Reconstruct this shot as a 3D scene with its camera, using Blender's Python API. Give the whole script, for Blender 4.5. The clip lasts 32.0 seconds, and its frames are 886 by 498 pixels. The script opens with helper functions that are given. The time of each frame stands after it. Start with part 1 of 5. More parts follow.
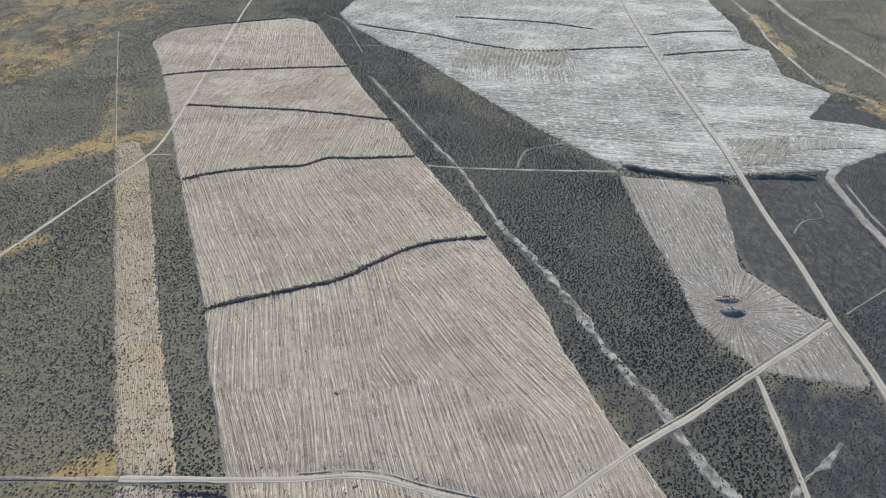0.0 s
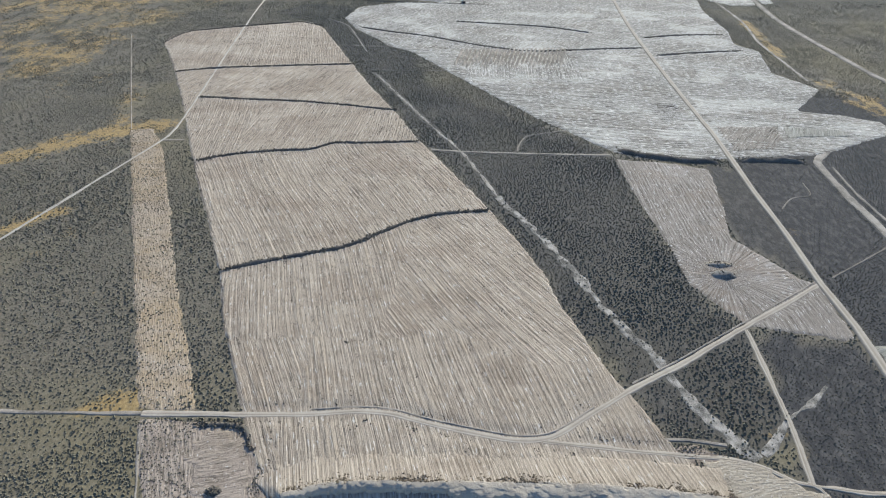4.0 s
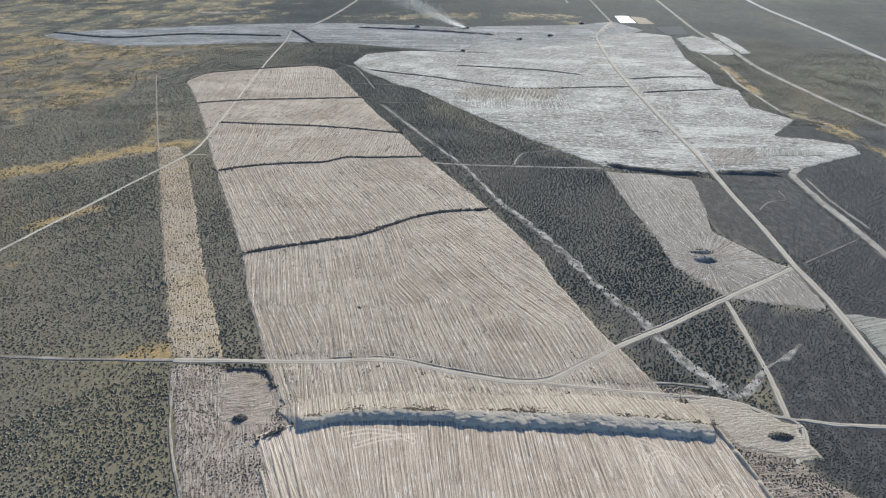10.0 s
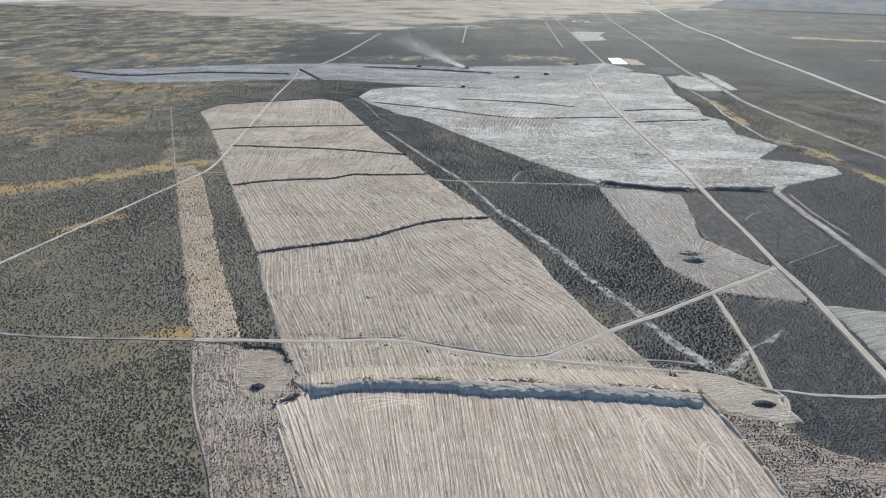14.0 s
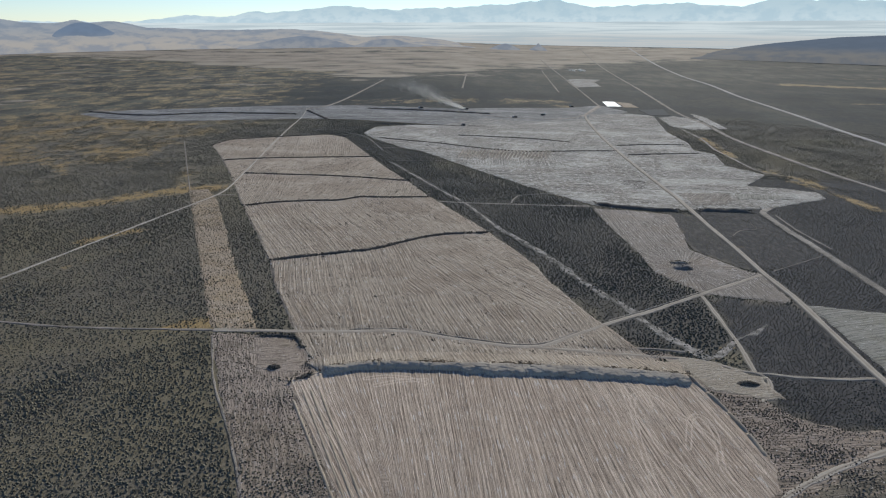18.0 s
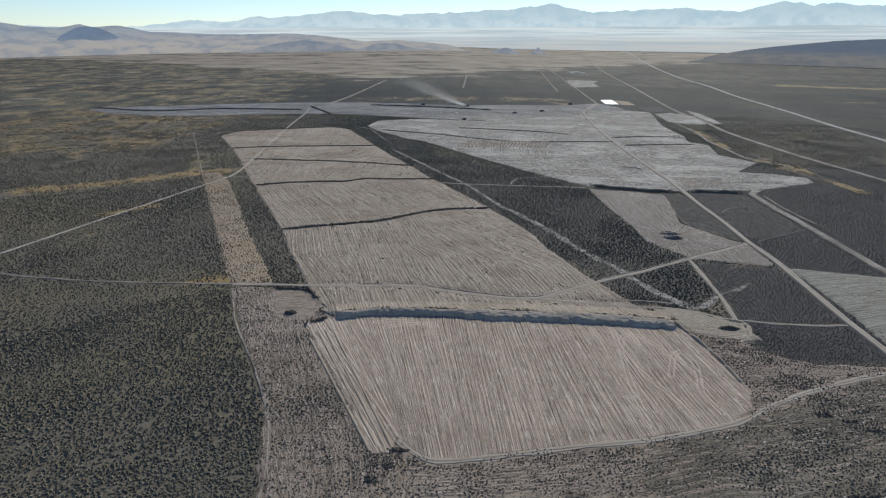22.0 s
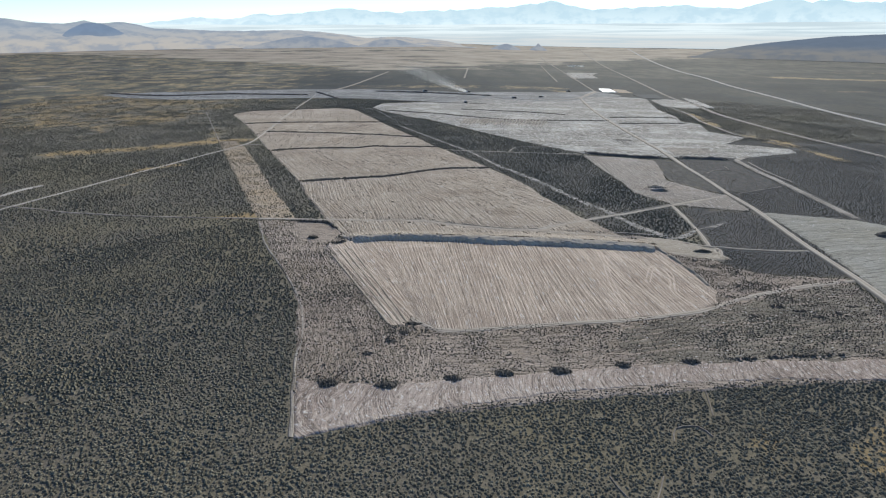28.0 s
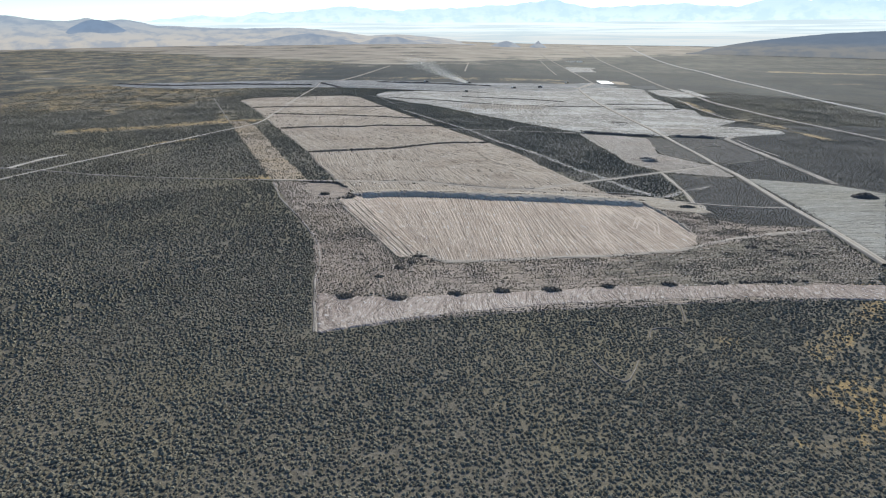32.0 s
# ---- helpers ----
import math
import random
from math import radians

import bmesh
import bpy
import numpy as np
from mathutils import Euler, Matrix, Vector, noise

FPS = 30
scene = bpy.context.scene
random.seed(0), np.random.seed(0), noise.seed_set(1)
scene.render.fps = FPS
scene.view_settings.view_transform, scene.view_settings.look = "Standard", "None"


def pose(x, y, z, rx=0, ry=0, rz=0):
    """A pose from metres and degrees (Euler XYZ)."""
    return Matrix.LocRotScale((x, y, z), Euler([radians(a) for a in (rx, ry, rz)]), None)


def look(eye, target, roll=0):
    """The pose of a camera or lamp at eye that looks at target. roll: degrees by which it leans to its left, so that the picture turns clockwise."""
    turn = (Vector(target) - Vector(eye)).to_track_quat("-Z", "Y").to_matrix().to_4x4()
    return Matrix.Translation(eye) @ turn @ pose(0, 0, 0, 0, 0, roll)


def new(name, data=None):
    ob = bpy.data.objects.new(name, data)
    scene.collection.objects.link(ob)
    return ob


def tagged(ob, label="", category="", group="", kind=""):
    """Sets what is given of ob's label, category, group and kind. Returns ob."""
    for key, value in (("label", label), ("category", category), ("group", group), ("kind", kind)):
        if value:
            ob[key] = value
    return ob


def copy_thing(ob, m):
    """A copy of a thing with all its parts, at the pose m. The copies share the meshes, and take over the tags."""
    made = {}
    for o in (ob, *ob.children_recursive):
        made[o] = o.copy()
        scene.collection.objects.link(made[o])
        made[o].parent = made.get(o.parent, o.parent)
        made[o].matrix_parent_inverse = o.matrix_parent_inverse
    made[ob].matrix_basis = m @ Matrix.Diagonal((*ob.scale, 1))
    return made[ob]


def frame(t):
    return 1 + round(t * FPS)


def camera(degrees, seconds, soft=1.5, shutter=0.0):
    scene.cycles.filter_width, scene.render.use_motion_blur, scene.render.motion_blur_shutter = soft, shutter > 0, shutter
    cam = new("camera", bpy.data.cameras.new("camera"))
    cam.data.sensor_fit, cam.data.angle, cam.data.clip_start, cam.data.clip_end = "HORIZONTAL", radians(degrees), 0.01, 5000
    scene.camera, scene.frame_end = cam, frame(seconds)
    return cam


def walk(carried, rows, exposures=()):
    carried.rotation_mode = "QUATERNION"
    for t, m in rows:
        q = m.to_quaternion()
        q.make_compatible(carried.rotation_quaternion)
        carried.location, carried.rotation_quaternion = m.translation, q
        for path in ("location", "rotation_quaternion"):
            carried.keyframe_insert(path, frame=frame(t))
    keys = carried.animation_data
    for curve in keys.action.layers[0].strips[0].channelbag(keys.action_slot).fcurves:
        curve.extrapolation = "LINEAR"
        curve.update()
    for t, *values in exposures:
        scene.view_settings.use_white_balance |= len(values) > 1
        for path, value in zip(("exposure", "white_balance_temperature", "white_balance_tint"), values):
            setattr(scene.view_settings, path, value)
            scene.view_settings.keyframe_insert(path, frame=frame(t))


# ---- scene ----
# ---- camera ----
cam = camera(75.09, 32.0, 1.2)
PATH = [
    (0.0, pose(0.06, -0.48, 191.78, 51.39, 0, -0.03)),
    (0.5, pose(-0.26, -3.81, 190.16, 51.44, 0, -0.03)),
    (1.0, pose(-0.54, -7.18, 188.53, 51.49, 0, -0.03)),
    (1.5, pose(-0.82, -10.59, 186.90, 51.57, 0, -0.03)),
    (2.0, pose(-1.06, -14.05, 185.26, 51.82, 0, -0.04)),
    (2.5, pose(-1.28, -17.52, 183.63, 52.17, 0, -0.04)),
    (3.0, pose(-1.50, -21.02, 182.00, 52.56, 0, -0.04)),
    (3.5, pose(-1.71, -24.58, 180.38, 52.98, 0, -0.05)),
    (4.0, pose(-1.92, -28.13, 178.77, 53.41, 0, -0.05)),
    (5.0, pose(-2.34, -35.33, 175.57, 54.3, 0, -0.06)),
    (6.0, pose(-2.75, -42.59, 172.43, 55.23, 0, -0.07)),
    (7.0, pose(-3.17, -49.89, 169.31, 56.22, 0, -0.09)),
    (8.0, pose(-3.62, -57.20, 166.22, 57.33, 0, -0.1)),
    (9.0, pose(-4.08, -64.50, 163.15, 58.46, 0, -0.11)),
    (10.0, pose(-4.56, -71.76, 160.06, 59.53, 0, -0.12)),
    (11.0, pose(-5.04, -78.96, 156.94, 60.58, 0, -0.13)),
    (12.0, pose(-5.52, -86.10, 153.79, 61.66, 0, -0.14)),
    (13.0, pose(-6.00, -93.14, 150.59, 62.8, 0, -0.14)),
    (14.0, pose(-6.46, -100.10, 147.34, 63.98, 0, -0.15)),
    (15.0, pose(-6.93, -106.98, 144.02, 65.18, 0, -0.15)),
    (16.0, pose(-7.38, -113.79, 140.64, 66.37, 0, -0.15)),
    (17.0, pose(-7.81, -120.53, 137.22, 67.56, 0, -0.15)),
    (17.5, pose(-8.02, -123.89, 135.47, 68.15, 0, -0.15)),
    (18.0, pose(-8.21, -127.23, 133.73, 68.72, 0, -0.15)),
    (18.5, pose(-8.42, -130.56, 131.98, 69.15, 0, -0.15)),
    (19.0, pose(-8.61, -133.90, 130.22, 69.31, 0, -0.14)),
    (19.5, pose(-8.82, -137.23, 128.45, 69.32, 0, -0.14)),
    (20.0, pose(-9.01, -140.58, 126.69, 69.32, 0, -0.13)),
    (22.0, pose(-9.78, -154.02, 119.62, 69.32, 0, -0.11)),
    (24.0, pose(-10.58, -167.74, 112.66, 69.32, 0, -0.09)),
    (26.0, pose(-11.41, -181.87, 105.86, 69.32, 0, -0.06)),
    (28.0, pose(-12.29, -196.38, 99.14, 69.32, 0, -0.04)),
    (30.0, pose(-13.09, -211.06, 92.22, 69.32, 0, -0.02)),
    (32.0, pose(-13.63, -225.28, 84.45, 69.32, 0, -0.02)),
]
EXPOSURES = [(0.0, 0.73, 6400, 6.5), (14.0, 0.76, 6390, 6.8), (16.0, 0.55, 6400, 8.0), (17.0, 0.4, 6420, 9.0), (18.0, -0.13, 6430, 9.4), (20.0, -0.13, 6430, 9.4), (24.0, -0.1, 6430, 9.4), (26.0, 0.08, 6430, 9.0), (28.0, 0.28, 6420, 8.6), (32.0, 0.47, 6410, 8.0)]
walk(cam, PATH, EXPOSURES)

# ---- light ----
world = bpy.data.worlds.new("sky")
scene.world = world
world.use_nodes = True
wt = world.node_tree
sky = wt.nodes.new("ShaderNodeTexSky")
sky.sky_type = "NISHITA"
sky.sun_disc = False
SUN_AZ, SUN_EL = 21.0, 28.0
sky.sun_elevation, sky.sun_rotation = radians(SUN_EL), radians(SUN_AZ)
sky.altitude, sky.air_density, sky.dust_density, sky.ozone_density = 1400.0, 1.0, 0.0, 3.0
wt.nodes["Background"].inputs["Strength"].default_value = 0.122
tint = wt.nodes.new("ShaderNodeMix")
tint.data_type, tint.blend_type = "RGBA", "MULTIPLY"
tint.inputs[0].default_value, tint.inputs[7].default_value = 1.0, (0.90, 0.965, 1.07, 1.0)
wt.links.new(sky.outputs["Color"], tint.inputs[6])
wt.links.new(tint.outputs[2], wt.nodes["Background"].inputs["Color"])
sun = new("sun", bpy.data.lights.new("sun", "SUN"))
sun.data.energy, sun.data.angle, sun.data.color = 4.0, radians(0.6), (1.0, 0.95, 0.82)
sun_dir = Vector((math.sin(radians(SUN_AZ)) * math.cos(radians(SUN_EL)), math.cos(radians(SUN_AZ)) * math.cos(radians(SUN_EL)), math.sin(radians(SUN_EL))))
sun.matrix_world = look(sun_dir * 300, (0, 0, 0))


# ---- the plan, in metres: outlines and centre lines ----
FIELD_MAIN = [(-77.4, 109.1), (-86.4, 128.8), (-99.8, 159.4), (-110.4, 189.9), (-127.2, 227), (-152.6, 280.6), (-182.2, 347), (-209.3, 410.6), (-251.5, 501.3), (-285.9, 569.1), (-286.2, 593.4), (-275.7, 609.8), (-233.9, 627), (-198.4, 637.6), (-168.3, 648.8), (-149, 649.4), (-133.8, 629.8), (-111.4, 573.1), (-86.9, 509.6), (-66.9, 457.9), (-40.5, 400.2), (-20.6, 350.2), (-0.2, 307.2), (13.9, 279.7), (25.8, 253.1), (37.1, 227.4), (45.3, 205.6), (49.9, 190.7), (52.2, 174.7), (56.8, 162.4), (62.9, 141.8), (68.2, 128.3), (73.6, 117.6), (82.2, 95.7), (93.6, 81.4), (65.9, 82.4), (30.2, 84), (-19.4, 83.4), (-38.7, 81.9), (-53.6, 78.2), (-58.2, 73.1), (-65.1, 86.1), (-70.1, 93.3)]
FIELD_NEAR = [(-69.9, 68.3), (-48.2, 24.6), (-31.2, -15), (-24.8, -14.1), (-24, -6.4), (-18.2, -12.6), (-13, -16.3), (-0.8, -15.2), (20, -10.2), (48.3, -5.3), (68.8, -0.2), (88.8, 5.9), (99, 13.9), (103.4, 24.3), (102.1, 39.2), (100.3, 56.2), (97, 76.3), (60, 79.4), (21.1, 82.6), (-18.6, 84.8), (-56.5, 74.7)]
STRIP_WEST = [(-115.5, 108.5), (-131.2, 143.5), (-161.9, 211.4), (-199, 294.1), (-226.6, 356), (-211.4, 358.7), (-192.5, 328.8), (-161.3, 259.2), (-141, 211.7), (-124.6, 174.2), (-109.6, 143.8), (-93.6, 108.6)]
ROUGH = [(-113.1, 102.7), (-97.4, 67.2), (-84.2, 40), (-73, 16.2), (-65.9, -0.5), (-66.9, -5.1), (-58.9, -38.6), (-51, -74.9), (-28.5, -67.7), (-7.5, -62.4), (26.2, -55.4), (66.4, -48.6), (98.2, -43.4), (130.7, -39.7), (142.7, -25), (167.2, -8.6), (172, 45.4), (140.6, 45.9), (124.8, 53.1), (118.6, 66.9), (103.8, 91), (89.6, 97.6), (-40, 81.4), (-74.7, 103.7), (-111.4, 104.6)]
SCRUB = [(58, -38), (84, -31.4), (120, -28.2), (155, -24.8), (167, -8.6), (172, 41), (150, 33), (126, 23.5), (104, 12), (88, 3), (70, -3), (52, -12), (46, -24)]
STRIP_PILES = [(-50.6, -75.7), (-25.4, -65.8), (6.4, -56.5), (23.7, -52), (59.5, -45.9), (97.3, -41), (145.3, -38.9), (155.5, -24.8), (120, -28.2), (84, -31.4), (64.3, -33.6), (44.8, -37.1), (25.9, -40.8), (7.8, -43.2), (-9.8, -47.2), (-26.6, -50.1), (-43.4, -50.2), (-56.3, -48.3)]
FIELD_EAST = [(-115.5, 670.9), (-98.2, 629), (-66.6, 583.2), (-57.4, 566.2), (-32.5, 548.8), (25.8, 456.6), (71.5, 389.4), (106.7, 347.7), (117.4, 335.2), (133.1, 327.7), (154.7, 326.1), (196.2, 330.4), (269.4, 342.1), (347, 384.3), (352.8, 405.6), (326.2, 417.9), (292.6, 424.5), (340.2, 478.4), (316.2, 520), (334.2, 587.4), (318.4, 614.6), (332, 665.1), (337.8, 761.3), (380.3, 943.8), (342.7, 966.2), (260, 936), (238.6, 885.8), (149.9, 825), (63.2, 838.7), (-7.5, 755.4), (-55.8, 749.6), (-105.1, 723.5)]
FIELD_FAR = [(-628.8, 872), (-590.6, 909), (-471.7, 936.2), (-357.4, 965.4), (-202.2, 982.1), (-94.6, 972.2), (11.2, 954.7), (119.8, 989.4), (234.7, 1022.2), (317.3, 1082.9), (349, 993.8), (269.3, 896.5), (195.8, 829.9), (96.3, 774.9), (7.7, 751.5), (-79.8, 774.9), (-135.2, 795), (-208.8, 804.5), (-279.2, 797.1), (-389.3, 780.2), (-470.2, 783.2), (-548.2, 812.5)]
FIELD_FAN = [(115.7, 326.7), (116.5, 269.3), (120.3, 220), (120, 189.9), (134.9, 164.8), (138.6, 161.8), (149.4, 158.4), (176.5, 153.9), (182.7, 154.1), (187.2, 192.5), (179.5, 197.9), (170.2, 213.6), (157.9, 233), (166.2, 261), (176.2, 313), (156.8, 320.8), (120.3, 323.4)]
FIELD_SIDE = [(189.1, 152), (244.3, 142.6), (264, 124.2), (174.4, 1.3), (179.7, 42.4), (186.4, 93.6)]
ROAD_BRUSH = [(-315, 136), (-286.7, 130.5), (-266, 125.4), (-245.8, 120.8), (-225, 114.6), (-189, 109), (-155.3, 107.2), (-113.4, 107.2)]
ROAD_WEST = [(-113.4, 107.2), (-77, 107.2), (-51.2, 107.7), (-34.1, 109.3), (-21, 108.5), (-7.8, 104.6), (11.2, 100.2), (23.7, 97.9), (33.3, 98.2), (41.1, 101), (56.2, 111.2), (75.2, 123.7), (98.6, 137.1), (132.3, 158.7), (162.9, 177.8), (187.8, 193.8)]
ROAD_FORK = [(-286.7, 130.5), (-285.2, 148), (-283.6, 163), (-277.5, 176)]
ROAD_SOUTH = [(34.2, 97.6), (52.8, 95.7), (81.4, 93.1), (99.8, 91.8), (111, 89), (117.3, 85), (124.8, 82.4), (152.5, 79.5), (177.3, 81)]
ROAD_LINK = [(135, 158.9), (133.1, 137.4), (130.9, 115), (128, 95.7), (125.4, 83)]
ROAD_EAST = [(312.2, 1072), (265.3, 963.5), (242.6, 889.4), (218.9, 694.7), (208.8, 544.3), (204, 445.4), (200.6, 360.2), (194.6, 287.8), (191.7, 236.3), (187.8, 193.8), (187.5, 162.1), (179.2, 86.7), (176.6, 42.1), (170.9, -3.5)]
ROAD_FAR = [(312.2, 1072), (373.9, 1712.3), (446.9, 2664.8)]
ROAD_GAP = [(-9.9, 331), (11.8, 328.6), (63.5, 328.3), (114.1, 330.2)]
ROAD_DIAGONAL = [(-275, 83), (-268.3, 104.9), (-253.5, 153), (-238.8, 201), (-221.9, 256), (-204.9, 311.6), (-198.5, 332.5), (-195.4, 347), (-195.4, 368), (-199.1, 410), (-205.4, 475), (-213.9, 559.2), (-226.1, 694.2), (-234.2, 816.2), (-247.8, 921.3)]
ROAD_BEYOND = [(-247.8, 921.3), (-209.9, 1028.3), (-168.2, 1538.4)]
ROAD_SPUR = [(-181.8, 340), (-197.6, 339.7)]
ROAD_NORTHWEST = [(-333.8, 603), (-268, 452.2), (-226.1, 357)]
ROAD_NEAR = [(-23.8, -7.8), (-18.2, -13.3), (-13, -16.3), (-0.8, -15.2), (29.3, -9.1), (58.2, -3.7), (86.4, 4.8), (102.9, 14.1), (125.9, 25.8), (149.6, 35.2), (176.2, 43.8)]
ROAD_EDGE = [(-111.8, 101.3), (-98.6, 67), (-84.2, 40), (-70.9, 12.6), (-65.6, -0.5), (-59.8, -25), (-58.9, -38.6), (-51.4, -74.9)]
ROAD_WINDING = [(295.5, 368.5), (263.4, 335.8), (257.8, 321.6), (253.9, 280.8), (253.4, 255.8), (249.4, 196.5), (246.1, 146.4)]
HIGHWAY = [(1163.8, 3686), (931.6, 2575.2), (820.3, 1952), (781.5, 1630.5), (722.9, 1329.8), (696.5, 1143.7), (674.6, 995.7), (641.6, 806.6), (622.8, 667.2), (607, 520), (597, 400)]
ROAD_OUTER = [(873.7, 3832.7), (655.8, 2445.6), (543.3, 1627.4), (486.9, 1261.3), (444, 990), (437.4, 852), (419.3, 731.7), (416, 658.2), (416.5, 584.5), (416.8, 532.3), (421.7, 478.8), (427, 420), (433, 350), (440, 280)]
ROAD_STUB_A = [(71.5, 1797.4), (43, 1334.1)]
ROAD_STUB_B = [(353, 2035.4), (277.8, 1317.8)]
TRACK_BRUSHY = [(-61.6, 481.9), (-12.8, 375.7), (11.8, 325.8), (31, 269.4), (58.2, 211.5), (72.5, 173.4), (88.8, 137.4), (98.6, 111), (110.1, 91.5)]
WINDROW_A = [(-110.9, 192.3), (-99, 197.6), (-85.8, 202.6), (-69.3, 208.3), (-52.3, 214.9), (-35.2, 228.2), (-20, 239.8), (-0.5, 248.5), (25.8, 253.1)]
WINDROW_B = [(-163.7, 307.7), (-142.7, 317), (-113.6, 324.3), (-90.7, 327), (-76.5, 337.3), (-52.5, 338.4), (-18.2, 342.2)]
WINDROW_C = [(-198.7, 420), (-157.8, 415.7), (-120, 413), (-86.9, 407.8), (-38.1, 397.9)]
WINDROW_D = [(-240.2, 481), (-204.6, 491.5), (-153.4, 497.9), (-85.3, 506.2)]
WINDROW_TOP = [(-285.9, 569.1), (-274.7, 607.4), (-233.9, 627), (-168.3, 648.8), (-134.7, 634.7)]
WINDROW_E = [(-92.5, 631.8), (-54.9, 615), (-16.8, 601.8), (25.6, 579.2), (66.1, 562.6), (95.2, 559.8), (151, 572.8), (208.6, 584.3)]
WINDROW_F = [(14.1, 664), (62.1, 659), (114.7, 653.1), (164.2, 635)]
WINDROW_G = [(221.8, 624), (270.7, 640.3), (319.7, 646.9)]
WINDROW_H = [(216.8, 560.8), (260.3, 574.4), (314.6, 587.4)]
BANK_E = [(120.2, 338.4), (136.8, 332), (163, 325.8), (186.9, 325)]
BANK_F = [(204.8, 329.1), (230.1, 331.2), (250.1, 330.1)]
WINDROW_CORNER = [(-91.8, 102.2), (-75.2, 101.4), (-69.4, 92.3)]
RIDGE_EAST = [(94.6, 79.3), (96.4, 72.4), (98.6, 64.8), (100.3, 56.2), (102.1, 39.2), (102.7, 23.2)]
SPOIL = [(-58.2, 73.1), (-53.4, 77.1), (-38.6, 80.5), (-19.2, 81.6), (30.1, 82.2), (65.4, 80.8), (95.2, 78.2)]
SPOIL_TAIL = [(-68.5, 66.9), (-58.2, 73.1)]
PILES = [(-46.4, -50.6), (-29.1, -51), (-9.1, -46.6), (6.7, -43), (24.6, -40.8), (45.9, -36.3), (69.1, -32.6)]
WINDROW_STRIP = [(86.2, -30.4), (105.3, -27), (124.3, -24.6)]
WINDROW_FAR_A = [(-622.4, 894.6), (-499.8, 845), (-395.8, 869.9), (-247, 852.2)]
WINDROW_FAR_B = [(-244.3, 905.3), (-189.6, 798.6)]
WINDROW_FAR_C = [(-142.9, 933.4), (10.4, 906.2), (79.4, 890.9)]
YARD = [(381.8, 922.4), (418.6, 951.4), (448.6, 912.3), (426.7, 799.2), (390.4, 793.6), (366.6, 820.5)]
POND = [(379.5, 1027.2), (436.3, 1049.9), (416.8, 960), (376.3, 950.7)]
ROAD_HAUL = [(-159.5, 974.1), (3.2, 925.9), (91.4, 860), (160.2, 849), (233.4, 897.9), (315, 1065.4)]
TRACK_BRANCH = [(113.3, 94.1), (132.3, 110.7), (146.2, 120.2), (154.6, 126.6)]
ROAD_THIN = [(266.4, 323.8), (261.6, 284.8), (262.2, 243.7)]
ROAD_CROSS = [(196.8, 198.9), (221, 213.8), (244.5, 228.2)]
BURN = [(140.3, 157.1), (180.3, 150.2), (181.4, 83), (180.2, 56.2), (172.3, 45.4), (144.5, 45.3), (129.6, 47.8), (121.1, 59.2), (124.6, 81.4)]
CLUMPS = [(-29.8, -24.6), (-23.2, -12.2), (-36.8, -33.4), (-25.6, -18.7), (129.3, 8.5), (134.1, 4.3), (144.6, 8.2), (154.9, 15), (121.6, 11.8)]
BARE_EAST = [(89, 92.2), (104.6, 91.9), (114.1, 86.9), (122.8, 81.2), (128.2, 79.7), (127.6, 72.4), (129, 64.6), (119.9, 63.6), (109, 64.5), (101.5, 66.4), (98.6, 72.5), (96.4, 77.5)]
BARE_WEST = [(-91.4, 100.2), (-70.4, 101.1), (-64.6, 83.5), (-69.1, 68.5), (-81, 70.7), (-90.6, 85.4)]
YARD_ROADSIDE = [(468.2, 1001), (477, 949.4), (456.8, 812.3), (438.1, 805.1), (449.6, 897)]
APRON = [(371.4, 1155.8), (397.3, 1138.2), (393.3, 1065.1), (360.8, 1065.1)]
COMB = [(18.7, 562.7), (126.4, 577.3), (8.6, 506.4), (109.3, 513.9)]
WINDROW_I = [(-103, 756.2), (-30.7, 750.2), (57, 749.8)]
CAMP = [(369.1, 1701.4), (450.6, 1680.6), (431.8, 1514.7), (348.2, 1468)]
LANE_RIDGES = [(-57.1, 64.6), (-24.6, -12.2), (-62.9, 62.7), (-28.8, -12.8), (-64.5, 55.2), (-31, -14.2), (-59.8, 62.9), (-26.7, -12.5)]
CORRIDOR = [(-43.4, 444.5), (-14.2, 453.9), (-32, 545), (-57, 563), (-67, 583), (-98, 629), (-115, 671), (-108, 724), (-170, 740), (-200, 700), (-150, 651), (-133, 631), (-111, 574), (-87, 510), (-63, 452)]
DARK_SAGE = [(-60, 452), (-38, 400), (-18, 350), (2, 307), (28, 253), (47, 205), (54, 175), (65, 142), (76, 118), (84, 99), (110.6, 92.6), (128.2, 98.4), (135, 158.9), (122.9, 175.8), (119.4, 225.9), (117.1, 310.7), (109.6, 337.4), (49.8, 391.8), (-14.2, 453.9)]
TRUCKS = [(37, 943.7), (-45.9, 944.5), (169.8, 899), (25, 754.6), (114.9, 856.5), (248.6, 1035.4)]
PAD = [(339.2, 1148.3), (366.4, 1154.7), (358.4, 1071.5), (328.3, 1065)]
LOT = [(476, 2216.3), (554.6, 2239.8), (517.4, 1857.6), (416.2, 1826.1)]
LOT_SOUTH = [(383.5, 1729.8), (429.8, 1745.9), (492, 1744.8), (393.4, 1543), (360.5, 1531.5)]
SEAM_A = [(-339.2, 287), (-313.1, 300.5), (-278.2, 318.7), (-258.9, 336.3), (-233.3, 355.4), (-209.4, 364.6)]
SEAM_B = [(-262.1, 445.4), (-243.2, 392), (-234.2, 357.4)]
SEAM_C = [(-467.5, 506.1), (-410.2, 464.8), (-370.1, 417.8), (-375.8, 392.2)]
SEAM_D = [(-517, 521.8), (-478.9, 543.4), (-431.2, 542.1)]
